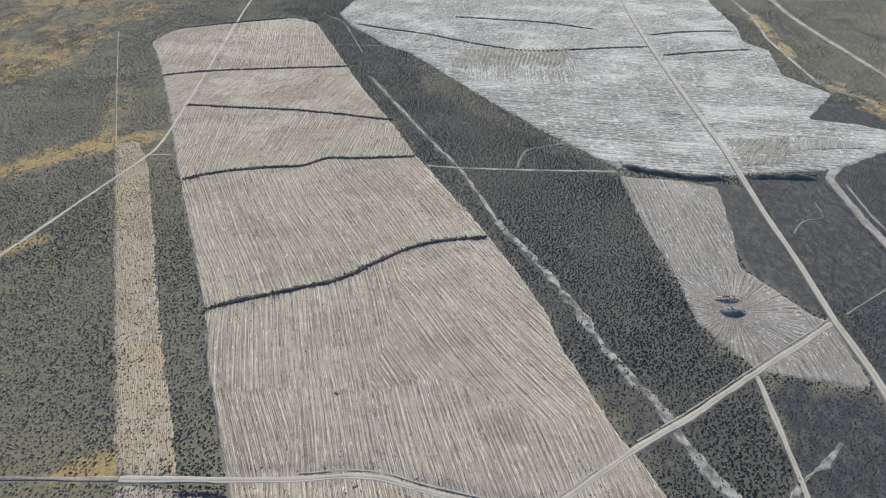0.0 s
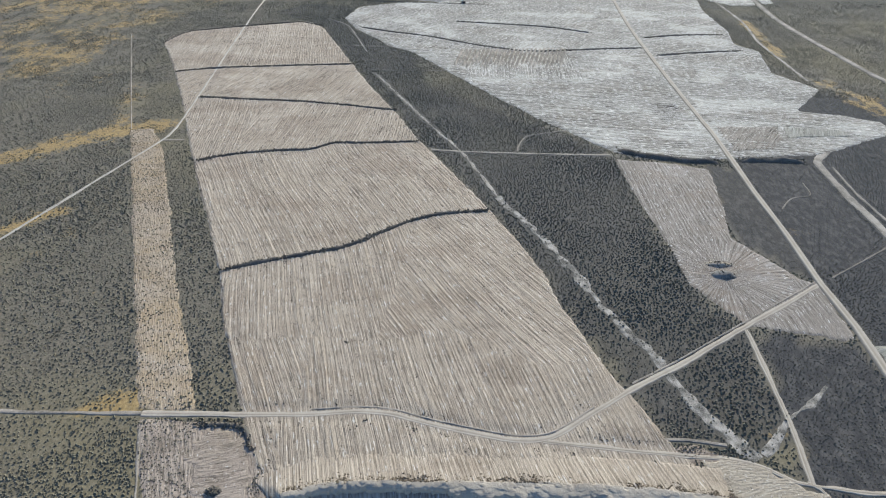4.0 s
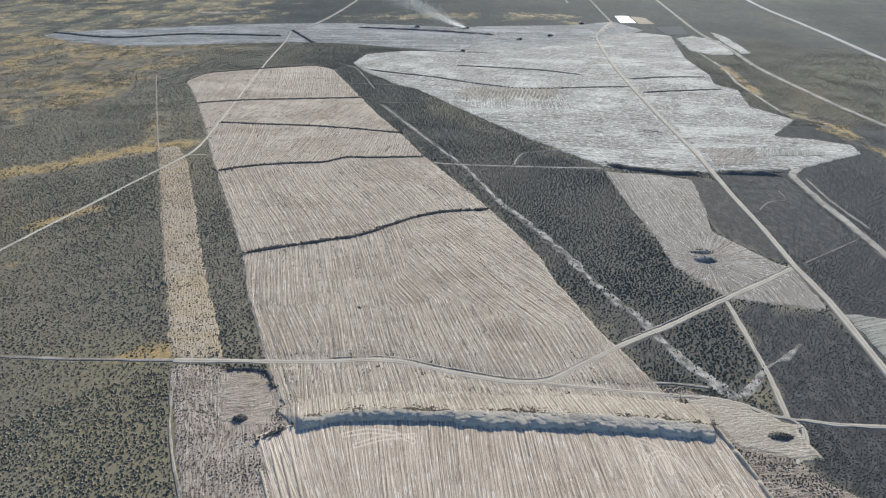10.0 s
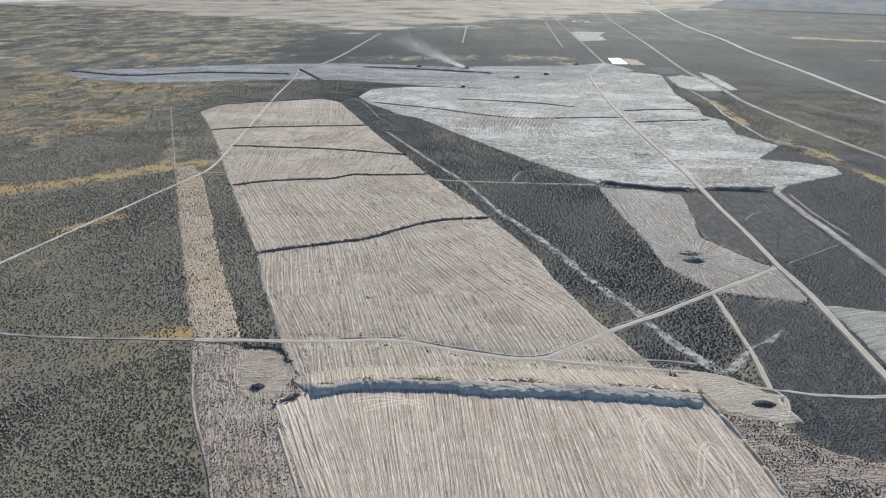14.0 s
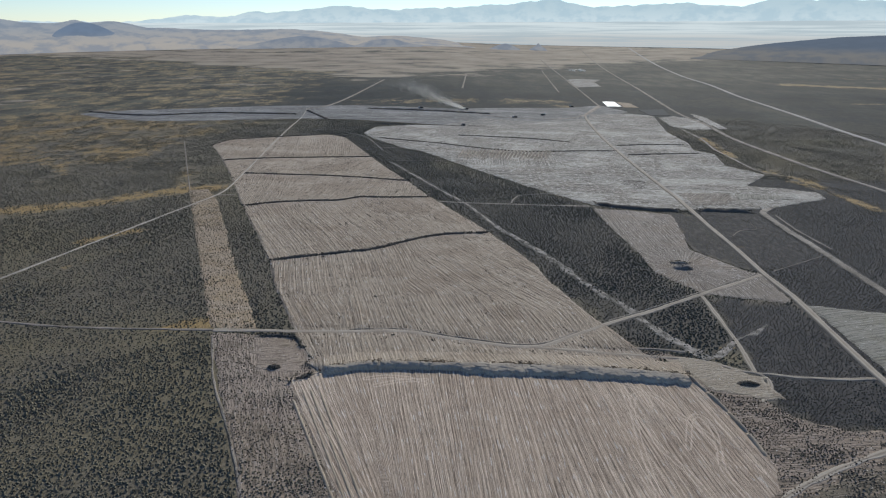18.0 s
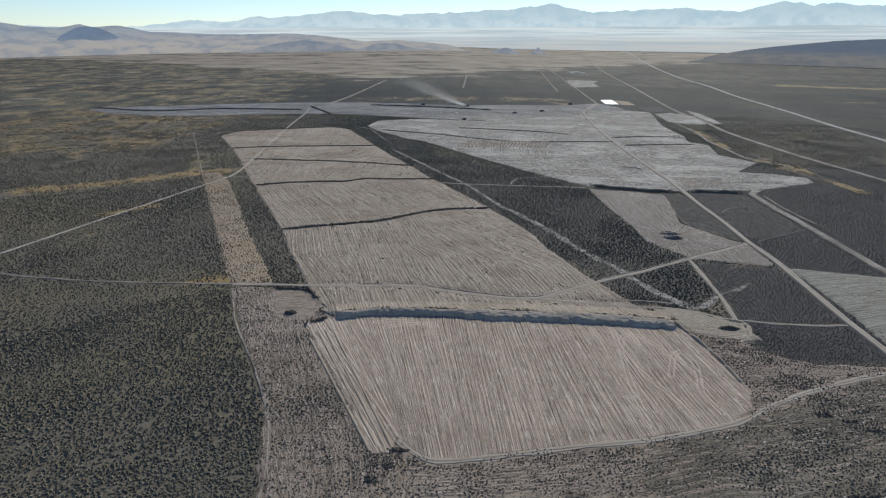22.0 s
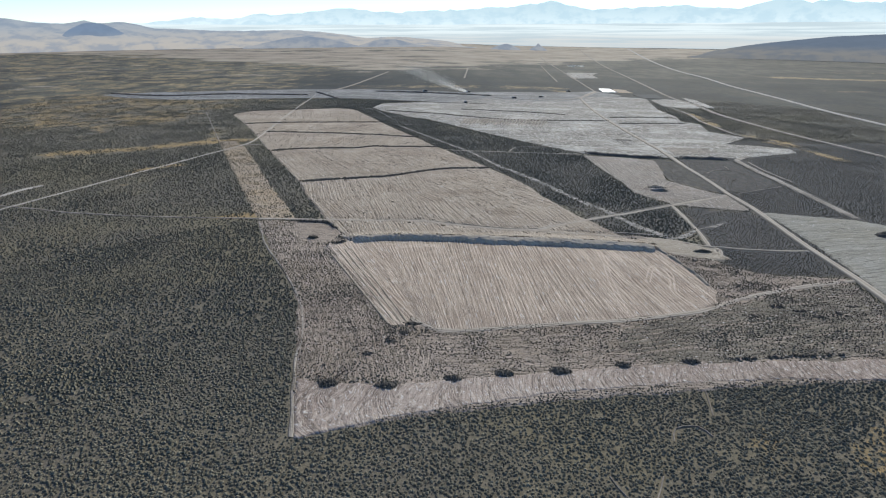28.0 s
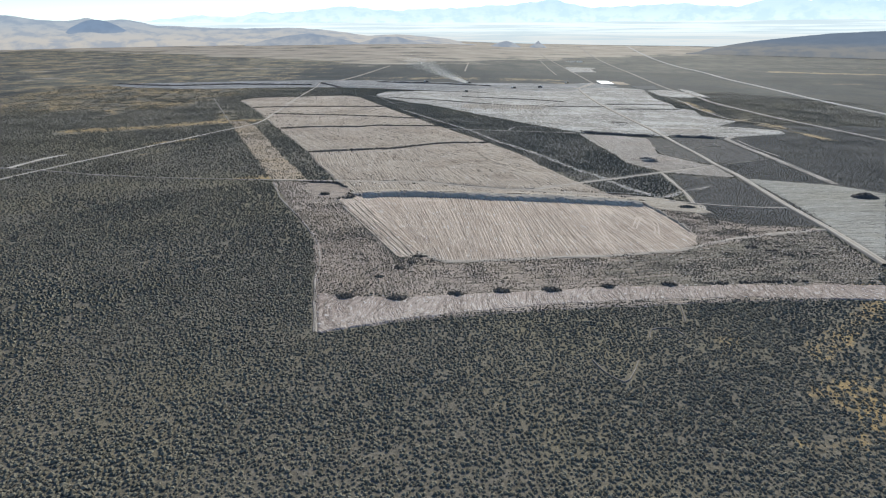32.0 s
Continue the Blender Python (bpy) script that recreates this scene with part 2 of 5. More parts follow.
SEAM_E = [(-720.8, 805.1), (-771.4, 1000.2), (-721.3, 1037.6)]
SEAM_F = [(-619.8, 664.6), (-590.6, 718.7), (-578.2, 773.6)]
SEAM_G = [(-508.2, 661), (-453.4, 691)]
SEAM_H = [(-1185.6, 1453.8), (-1105.1, 1452.8)]
SEAM_I = [(-847.7, 1237.3), (-755.4, 1261.1), (-606.2, 1254.4)]
SEAM_J = [(-676, 1285.4), (-521.9, 1305.6)]
SEAM_K = [(1026.7, 1642.1), (1252.2, 1543.2)]
SEAM_L = [(896, 1209.1), (989.6, 1180.8)]
SEAM_M = [(1344, 1844.6), (1470.7, 1845.4)]
SEAM_N = [(-227.5, 173.9), (-214.6, 194.7), (-204.6, 208.8), (-198.9, 233.6)]
SEAM_O = [(-203.5, 152), (-188.6, 161), (-174.4, 168.8), (-162.4, 177.6)]
SEAM_P = [(-239.8, 220.6), (-230.1, 233.9), (-214.6, 247.4)]
SEAM_Q = [(361.6, 505.1), (356.6, 471.7), (353, 451.5), (358.4, 434.7), (358.2, 410.7), (363.8, 398.6)]
SEAM_R = [(-136.2, 108.2), (-126.1, 109.8), (-113.6, 112.6)]
SEAM_S = [(151, -22), (135, -46), (117.2, -61.4), (104, -74), (97, -79)]
SEAM_T = [(84, -101), (90, -103.4), (97, -105)]
SEAM_U = [(67.5, -119.4), (82.2, -116.8), (92, -112.2)]
SEAM_V = [(57.7, -75), (64, -74), (71.1, -73.3), (78.1, -79)]
SEAM_Y = [(92, -93), (98, -98), (104, -96), (112, -88)]
SEAM_W = [(372, 715), (369, 694.5), (359, 625.3), (352, 575)]
SEAM_X = [(343.8, 505.9), (351.6, 488.9), (371.8, 458), (369, 398.1), (372, 350)]
SEAMS = [(SEAM_A, 19, 0.78), (SEAM_B, 14, 0.62), (SEAM_C, 18, 0.62), (SEAM_D, 20, 0.5), (SEAM_E, 18, 0.6), (SEAM_F, 14, 0.45), (SEAM_G, 12, 0.45), (SEAM_H, 40, 0.55), (SEAM_I, 40, 0.55), (SEAM_J, 40, 0.55), (SEAM_K, 45, 1.1), (SEAM_L, 15, 0.9), (SEAM_M, 30, 0.9), (SEAM_N, 6, 0.42), (SEAM_O, 4, 0.42), (SEAM_P, 8, 0.55), (SEAM_Q, 9, 0.6), (SEAM_R, 5, 0.8), (SEAM_S, 8, 0.72), (SEAM_T, 6, 0.75), (SEAM_U, 6, 0.7), (SEAM_V, 6, 0.5), (SEAM_Y, 7, 0.72), (SEAM_W, 9, 0.7), (SEAM_X, 9, 0.75)]
ROAD_BYWAY = [(379.5, 893.7), (374.6, 811.8), (368.1, 709.3), (350, 625), (344.8, 554.8), (340.8, 500.1)]
ROAD_LOOP = [(124, 83.4), (127.4, 81.2), (128.4, 77), (126, 71), (122.4, 66.5), (118.1, 61)]
TRACK_TOP = [(-107.1, 566.1), (-76.5, 564.1), (-46.3, 564.8)]
TRACK_NORTH = [(-132.7, 667.6), (-107.3, 638.8), (-91.2, 591.8), (-76.3, 544.4)]
TRACK_FAINT = [(-68.8, 490.6), (-30, 493), (0.6, 494.9)]
TRACK_SIDE = [(74.5, 99.4), (87.8, 99.5), (101.6, 98)]
TRAIL_A = [(49.4, 331.4), (51.7, 341), (58.7, 355.9), (70.4, 361.5), (88, 368.3)]
TRAIL_B = [(202.9, 265.2), (215.1, 278.2), (229.6, 283.4), (233, 299.3)]
TRAIL_C = [(67, -48.7), (65.6, -55), (64.1, -61)]
TRAIL_D = [(48.7, -72.6), (51, -67), (57.6, -65.8), (60, -69.9)]
TRAIL_E = [(28, -86), (30, -92), (34, -96.5), (37.6, -92.1), (41.2, -85.4)]
EAST_BROWN = [(207.5, 385.3), (260.2, 390.6), (253, 366), (237, 347.3), (205.5, 341)]
EAST_ROWS = [(262.5, 389), (307.7, 387.4), (312.2, 375.5), (288, 372.5), (256, 368)]
EAST_DARK = [(161.4, 409.7), (173.4, 429.3), (192.8, 431.1), (187.8, 397.8), (167.3, 389.3)]
LOW_FAN = [(173.9, 319.7), (190, 318), (197, 311), (191.5, 236), (188, 197), (178, 203), (160.4, 231.5), (165.2, 265)]
LOW_EAST = [(203, 326), (250, 324), (250, 309.8), (247.6, 277.9), (246.3, 239.5), (222, 214), (193, 202), (196, 260)]
RUTS = [
    [(64.5, 66.9), (63.6, 55.5), (64.4, 43.3), (67.3, 32.4), (72.7, 19.3), (75.8, 3.5)],
    [(63.5, 52.1), (60.9, 35.6), (59.7, 21.9), (58.1, 2.7)],
    [(64.8, 55.6), (67.5, 63), (74.8, 64), (80.9, 52.3), (88.1, 37.1), (86, 28.2)],
    [(76.9, 32.9), (84.2, 49), (89, 50.7), (89.8, 40.9), (84.6, 23.1), (86.6, 11)],
    [(92.7, 65.3), (95, 45.1), (97.6, 22.7)],
    [(-38.9, 69.5), (-31.4, 71.5), (-21.6, 70.6), (-14.6, 67.2)],
    [(-34.3, 65), (-25.3, 68.5), (-14.8, 69.8)],
    [(64.5, 70.3), (70.2, 67.5), (72.3, 63), (72, 56.8)],
]
TURNS = [
    [(97, 90), (106, 87), (114, 81), (122, 77)], [(99, 86), (108, 82), (113, 74), (122, 68)], [(100, 78), (106, 79), (111, 83), (120, 82)],
    [(101, 70), (107, 70), (114, 67), (124, 68), (126, 76)], [(127, 78), (125, 70), (121, 65)],
]
PILE_FAN, PILE_JUNCTION, PILE_WEST, PILE_FIELD = (140.3, 198.2), (117.9, 73.4), (-77.3, 76.3), (-43, 144.6)
PILE_SIDE = (241.6, 111.7)


# ---- terrain and plan tools ----
def land(x, y):
    """Height of the bare ground: a plain that falls gently to the east."""
    a, b = 3 * np.tanh(np.asarray(x, float) / 480), 4 * np.tanh(np.asarray(y, float) / 640)
    return -5.245 * a + -1.279 * a * a + 0.386 * a * b + -0.775 * b * b


def hashed(i, j, seed):
    n = (i.astype(np.int64) * 374761393 + j.astype(np.int64) * 668265263 + seed * 974711) & 0x7FFFFFFF
    n = ((n ^ (n >> 13)) * 1274126177) & 0x7FFFFFFF
    return ((n ^ (n >> 16)) & 0xFFFF) / 65535.0


def wobble(x, y, size, seed=0, octaves=3):
    """Smooth noise of about 0 to 1 with features of that many metres."""
    x, y = np.asarray(x, float) / size, np.asarray(y, float) / size
    total, amp, whole = 0.0, 1.0, 0.0
    for o in range(octaves):
        i, j = np.floor(x), np.floor(y)
        u, v = x - i, y - j
        u, v = u * u * (3 - 2 * u), v * v * (3 - 2 * v)
        s = seed * 17 + o
        low = hashed(i, j, s) * (1 - u) + hashed(i + 1, j, s) * u
        high = hashed(i, j + 1, s) * (1 - u) + hashed(i + 1, j + 1, s) * u
        total = total + amp * (low * (1 - v) + high * v)
        whole += amp
        x, y, amp = x * 2.03 + 11.3, y * 2.03 - 7.7, amp * 0.5
    return total / whole


def step(a, b, x):
    t = np.clip((x - a) / (b - a), 0, 1)
    return t * t * (3 - 2 * t)


def within(poly, x, y):
    """Which points lie inside an outline."""
    hit = np.zeros(np.shape(x), bool)
    for (ax, ay), (bx, by) in zip(poly, poly[1:] + poly[:1]):
        if ay != by:
            hit ^= ((ay > y) != (by > y)) & (x < (bx - ax) * (y - ay) / (by - ay) + ax)
    return hit


def inside(poly, x, y):
    xs, ys = [p[0] for p in poly], [p[1] for p in poly]
    hit = np.zeros(np.shape(x), bool)
    k = (x > min(xs)) & (x < max(xs)) & (y > min(ys)) & (y < max(ys))
    hit[k] = within(poly, x[k], y[k])
    return hit


def gap(line, x, y):
    """Distance of points from a line of corners."""
    best = np.full(np.shape(x), 1e9)
    for (ax, ay), (bx, by) in zip(line, line[1:]):
        dx, dy = bx - ax, by - ay
        t = np.clip(((x - ax) * dx + (y - ay) * dy) / (dx * dx + dy * dy), 0, 1)
        best = np.minimum(best, np.hypot(x - ax - t * dx, y - ay - t * dy))
    return best


def smooth_line(line, pitch):
    """A line of corners as an even, rounded row of points."""
    p = np.array([line[0], *line, line[-1]], float)
    p[0], p[-1] = 2 * p[1] - p[2], 2 * p[-2] - p[-3]
    out = []
    for k in range(1, len(p) - 2):
        n = max(2, int(np.hypot(*(p[k + 1] - p[k])) / pitch))
        for t in np.arange(n) / n:
            a, b, c, d = p[k - 1], p[k], p[k + 1], p[k + 2]
            out.append(0.5 * (2 * b + (c - a) * t + (2 * a - 5 * b + 4 * c - d) * t * t + (3 * b - a - 3 * c + d) * t ** 3))
    out.append(p[-2])
    return np.array(out)


def mesh_of(name, verts, faces, attrs=None, smooth=False, corners=None):
    """A mesh from arrays: faces all of one size; attrs, corners: named numbers per vertex and per face corner."""
    verts, faces = np.asarray(verts, np.float32), np.asarray(faces, np.int32)
    me = bpy.data.meshes.new(name)
    me.vertices.add(len(verts))
    me.vertices.foreach_set("co", verts.ravel())
    n = faces.shape[1]
    me.loops.add(faces.size)
    me.loops.foreach_set("vertex_index", faces.ravel())
    me.polygons.add(len(faces))
    me.polygons.foreach_set("loop_start", np.arange(len(faces), dtype=np.int32) * n)
    me.polygons.foreach_set("use_smooth", np.full(len(faces), smooth))
    for key, values in (attrs or {}).items():
        me.attributes.new(key, "FLOAT", "POINT").data.foreach_set("value", np.asarray(values, np.float32))
    for key, values in (corners or {}).items():
        me.attributes.new(key, "FLOAT", "CORNER").data.foreach_set("value", np.asarray(values, np.float32).ravel())
    me.update(calc_edges=True)
    return me


def made(name, me, material, parent=None, label=""):
    ob = new(name, me)
    if material:
        me.materials.append(material)
    ob.parent = parent
    if label:
        ob["label"] = label
    return ob


# ---- materials ----
class Nodes:
    """Short way to build a node material."""

    def __init__(self, name, rough=0.95):
        self.m = bpy.data.materials.new(name)
        self.m.use_nodes = True
        self.t = self.m.node_tree
        self.b = self.t.nodes["Principled BSDF"]
        self.b.inputs["Roughness"].default_value = rough
        self.b.inputs["Specular IOR Level"].default_value = 0.15

    def put(self, socket, value):
        if hasattr(value, "is_output"):
            self.t.links.new(value, socket)
        else:
            socket.default_value = value

    def add(self, kind, out=0, **ins):
        n = self.t.nodes.new(kind)
        for k, v in ins.items():
            self.put(n.inputs[k.replace("_", " ")], v)
        return n.outputs[out]

    def math(self, op, a, b=0.0, c=0.0):
        n = self.t.nodes.new("ShaderNodeMath")
        n.operation = op
        for s, v in zip(n.inputs, (a, b, c)):
            self.put(s, v)
        return n.outputs[0]

    def attr(self, name):
        n = self.t.nodes.new("ShaderNodeAttribute")
        n.attribute_name = name
        return n.outputs["Fac"]

    def place(self):
        return self.t.nodes.new("ShaderNodeNewGeometry").outputs["Position"]

    def xyz(self, x, y, z=0.0):
        return self.add("ShaderNodeCombineXYZ", X=x, Y=y, Z=z)

    def scaled(self, v, s):
        n = self.t.nodes.new("ShaderNodeVectorMath")
        n.operation = "MULTIPLY"
        self.put(n.inputs[0], v)
        n.inputs[1].default_value = s
        return n.outputs[0]

    def noise(self, v, scale, detail=3.0, rough=0.55):
        return self.add("ShaderNodeTexNoise", Vector=v, Scale=scale, Detail=detail, Roughness=rough)

    def ramp(self, f, lo, hi):
        n = self.t.nodes.new("ShaderNodeMapRange")
        n.interpolation_type = "SMOOTHSTEP"
        self.put(n.inputs["Value"], f)
        n.inputs["From Min"].default_value, n.inputs["From Max"].default_value = lo, hi
        return n.outputs[0]

    def mix(self, f, a, b):
        n = self.t.nodes.new("ShaderNodeMix")
        n.data_type = "RGBA"
        self.put(n.inputs[0], f)
        for s, v in ((n.inputs[6], a), (n.inputs[7], b)):
            self.put(s, v if hasattr(v, "is_output") else (*v, 1.0))
        return n.outputs[2]

    def done(self, colour, bump=None, strength=0.5, reach=0.1):
        self.put(self.b.inputs["Base Color"], colour if hasattr(colour, "is_output") else (*colour, 1.0))
        if bump is not None:
            self.put(self.b.inputs["Normal"], self.add("ShaderNodeBump", Height=bump, Strength=strength, Distance=reach))
        return self.m


def ploughed(name, base, dark, pale, streak=1.0, tan=(0.34, 0.27, 0.185), specks=0.64, blot=0.5, short=1.0, tight=1.0, worn=0.35, rows=0.0, pitch=1.55, cloud=0.2):
    """Scraped earth with dozer stripes along its own u, v."""
    n = Nodes(name)
    u, v, p = n.attr("u"), n.attr("v"), n.place()

    def along(long, layer):
        return n.xyz(u, n.math("MULTIPLY", v, long * short), layer)

    grain = n.noise(p, 0.9, 6.0, 0.72)
    patch = n.noise(p, 0.04, 6.0, 0.7)
    wide = n.noise(along(0.05, 3.0), 0.16, 4.0, 0.65)
    ridge = n.noise(along(0.034, 1.0), 1.45 * tight, 2.0, 0.6)
    trough = n.noise(along(0.04, 5.0), 1.25 * tight, 2.0, 0.6)
    broken = n.ramp(n.noise(along(0.3, 11.0), 0.5 * tight, 4.0, 0.7), 0.44, 0.60)
    calm = n.math("MULTIPLY", n.math("SUBTRACT", 1.0, n.math("MULTIPLY", n.ramp(patch, 0.50, 0.64), 0.6)), streak)
    c = n.mix(n.ramp(wide, 0.40, 0.60), tuple(0.7 * a + 0.3 * b for a, b in zip(base, dark)), base)
    c = n.mix(n.math("MULTIPLY", n.ramp(n.noise(n.scaled(p, (1.0, 0.7, 1.0)), 0.0085, 6.0, 0.66), 0.48, 0.62), 0.45), c, pale)
    c = n.mix(n.math("MULTIPLY", n.ramp(n.noise(n.scaled(p, (0.8, 1.3, 1.0)), 0.017, 7.0, 0.7), 0.47, 0.60), worn), c, tan)
    c = n.mix(n.math("MULTIPLY", n.ramp(n.noise(n.scaled(p, (0.7, 1.5, 1.0)), 0.06, 7.0, 0.8), 0.51, 0.64), 0.6 * blot), c, tuple(0.8 * k for k in dark))
    # furrow shade put into colour: troughs darkened, ridges paled, besides real soil stripes
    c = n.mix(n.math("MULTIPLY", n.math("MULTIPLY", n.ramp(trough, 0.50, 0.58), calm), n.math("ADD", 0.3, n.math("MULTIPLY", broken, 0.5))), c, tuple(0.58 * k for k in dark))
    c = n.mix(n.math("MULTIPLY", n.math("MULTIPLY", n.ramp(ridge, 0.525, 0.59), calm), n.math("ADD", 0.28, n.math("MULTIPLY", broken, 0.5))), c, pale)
    cloudy = n.noise(n.scaled(p, (0.8, 1.2, 1.0)), 0.022, 5.0, 0.62)
    c = n.mix(n.math("MULTIPLY", n.ramp(cloudy, 0.49, 0.58), 0.55 * cloud), c, tuple(0.75 * a + 0.25 * b for a, b in zip(dark, base)))
    c = n.mix(n.math("MULTIPLY", n.ramp(cloudy, 0.46, 0.38), 0.5 * cloud), c, pale)
    if rows:
        sway = n.math("MULTIPLY", n.noise(n.xyz(u, n.math("MULTIPLY", v, 0.08), 17.0), 0.22, 3.0), 16.0)
        wave = n.math("SINE", n.math("ADD", n.math("MULTIPLY", u, 2 * math.pi / pitch), sway))
        kept = n.math("MULTIPLY", n.math("ADD", 0.3, n.math("MULTIPLY", broken, 0.7)), n.math("MULTIPLY", calm, rows))
        # same furrow shade painted along the regular rows
        c = n.mix(n.math("MULTIPLY", n.ramp(wave, 0.15, 0.9), kept), c, tuple(0.6 * k for k in dark))
        c = n.mix(n.math("MULTIPLY", n.ramp(wave, -0.35, -0.95), kept), c, pale)
    c = n.mix(n.math("MULTIPLY", n.ramp(grain, 0.54, 0.70), 0.45), c, dark)
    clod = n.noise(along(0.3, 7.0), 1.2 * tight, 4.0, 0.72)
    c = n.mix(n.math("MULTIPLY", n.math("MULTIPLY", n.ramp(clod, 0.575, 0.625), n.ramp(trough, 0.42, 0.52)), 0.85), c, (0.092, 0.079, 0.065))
    white = n.noise(along(0.24, 0.0), 1.0 * max(1.0, 0.75 * tight), 3.0)
    c = n.mix(n.math("MULTIPLY", n.ramp(white, specks, specks + 0.04), 0.75), c, (0.68, 0.64, 0.585))
    c = n.mix(n.math("MULTIPLY", n.ramp(n.math("ADD", n.attr("rut"), n.math("MULTIPLY", n.math("SUBTRACT", grain, 0.5), 0.8)), 0.28, 0.66), 0.62), c, tuple(0.15 * a + 0.85 * b for a, b in zip(base, pale)))
    h = n.math("ADD", n.math("MULTIPLY", n.math("SUBTRACT", ridge, trough), 0.9), n.math("MULTIPLY", grain, 0.6))
    return n.done(c, h, 1.0, 0.3)


def earth(name, base, dark, pale, size=1.0, tan=None):
    """Loose or driven earth."""
    n = Nodes(name)
    p = n.place()
    grain, patch = n.noise(p, 1.0 * size, 6.0, 0.68), n.noise(p, 0.07 * size, 4.0)
    c = n.mix(n.ramp(patch, 0.35, 0.68), dark, base)
    c = n.mix(n.math("MULTIPLY", n.ramp(grain, 0.5, 0.72), 0.6), c, pale)
    c = n.mix(n.math("MULTIPLY", n.ramp(n.noise(p, 2.4 * size, 3.0), 0.58, 0.72), 0.4), c, dark)
    if tan:
        c = n.mix(n.math("MULTIPLY", n.ramp(n.noise(p, 0.03, 4.0), 0.5, 0.66), 0.7), c, tan)
    return n.done(c, grain, 0.8, 0.25)


def ground_material():
    n = Nodes("sagebrush_ground")
    p = n.place()
    grass, tan, sage = n.attr("grass"), n.attr("tan"), n.attr("sage")
    grain, mid, broad = n.noise(p, 0.8, 6.0, 0.7), n.noise(p, 0.09, 5.0), n.noise(p, 0.008, 5.0, 0.6)
    soil = n.mix(n.ramp(grain, 0.36, 0.64), (0.098, 0.085, 0.063), (0.192, 0.166, 0.127))
    burn = n.attr("burn")
    scorched = n.mix(n.ramp(n.noise(n.scaled(p, (1.0, 0.5, 1.0)), 0.32, 6.0, 0.75), 0.42, 0.66), (0.044, 0.042, 0.042), (0.104, 0.096, 0.088))
    soil = n.mix(n.math("MULTIPLY", n.ramp(mid, 0.40, 0.70), 0.45), soil, (0.185, 0.160, 0.118))
    soil = n.mix(n.math("MULTIPLY", n.ramp(broad, 0.46, 0.66), 0.5), soil, (0.215, 0.178, 0.10))
    soil = n.mix(burn, soil, scorched)
    far = n.noise(n.scaled(p, (1.0, 0.4, 1.0)), 0.024, 8.0, 0.74)
    mottle = n.noise(n.scaled(p, (1.0, 0.45, 1.0)), 0.10, 7.0, 0.78)
    band = n.noise(n.scaled(p, (0.9, 0.7, 1.0)), 0.0055, 8.0, 0.70)
    # unbuilt brush: shade between shrubs and a blue haze cast are in these tones
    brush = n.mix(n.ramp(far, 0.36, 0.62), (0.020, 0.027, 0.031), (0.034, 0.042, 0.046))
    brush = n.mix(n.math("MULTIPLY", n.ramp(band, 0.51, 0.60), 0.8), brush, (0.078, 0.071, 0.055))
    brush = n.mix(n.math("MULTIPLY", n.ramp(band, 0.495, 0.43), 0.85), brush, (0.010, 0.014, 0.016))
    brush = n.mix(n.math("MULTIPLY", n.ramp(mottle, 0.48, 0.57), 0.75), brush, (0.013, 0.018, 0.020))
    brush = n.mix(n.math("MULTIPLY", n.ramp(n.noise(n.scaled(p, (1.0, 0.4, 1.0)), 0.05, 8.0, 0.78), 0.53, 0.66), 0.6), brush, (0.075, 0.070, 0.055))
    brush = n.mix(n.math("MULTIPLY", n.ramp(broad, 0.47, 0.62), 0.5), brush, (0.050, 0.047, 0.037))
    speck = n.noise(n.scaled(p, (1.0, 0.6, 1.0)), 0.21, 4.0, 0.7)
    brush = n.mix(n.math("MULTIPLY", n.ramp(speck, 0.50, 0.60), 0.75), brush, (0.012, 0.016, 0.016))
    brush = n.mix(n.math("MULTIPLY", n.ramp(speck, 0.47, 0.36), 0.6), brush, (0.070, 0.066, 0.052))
    # darkened once more to match the self-shadowed built shrubs
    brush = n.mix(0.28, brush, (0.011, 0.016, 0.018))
    # outer plain paled: haze put into the colour along with dry grass
    brush = n.mix(n.math("MULTIPLY", n.attr("open"), n.math("ADD", 0.35, n.math("MULTIPLY", n.ramp(n.noise(n.scaled(p, (0.5, 0.9, 1.0)), 0.007, 7.0, 0.7), 0.42, 0.58), 0.5))), brush, n.mix(n.ramp(far, 0.40, 0.60), (0.068, 0.070, 0.056), (0.150, 0.136, 0.098)))
    c = n.mix(sage, soil, brush)
    clump = n.noise(p, 0.22, 6.0, 0.72)
    yellow = n.mix(n.ramp(grain, 0.35, 0.7), (0.245, 0.168, 0.075), (0.425, 0.30, 0.138))
    yellow = n.mix(n.math("MULTIPLY", sage, 0.75), yellow, n.mix(n.ramp(mottle, 0.4, 0.6), (0.17, 0.135, 0.080), (0.37, 0.285, 0.16)))
    seam = n.noise(n.scaled(p, (0.9, 0.7, 1.0)), 0.020, 8.0, 0.74)
    wild = n.math("ADD", n.math("MULTIPLY", n.math("SUBTRACT", clump, 0.5), 1.5), n.math("MULTIPLY", n.math("SUBTRACT", seam, 0.5), 2.6))
    c = n.mix(n.math("MULTIPLY", n.ramp(n.math("ADD", wild, n.math("MULTIPLY", grass, n.math("SUBTRACT", 1.0, n.math("MULTIPLY", sage, 0.10)))), 0.45, 0.80), 0.95), c, yellow)
    streaks = n.noise(n.scaled(p, (0.5, 0.8, 1.0)), 0.010, 8.0, 0.72)
    dry = n.mix(n.ramp(streaks, 0.38, 0.62), (0.22, 0.18, 0.135), (0.36, 0.30, 0.225))
    c = n.mix(n.ramp(n.math("ADD", n.math("MULTIPLY", n.math("SUBTRACT", streaks, 0.5), 1.6), tan), 0.40, 0.62), c, dry)
    return n.done(c, grain, 0.7, 0.3)


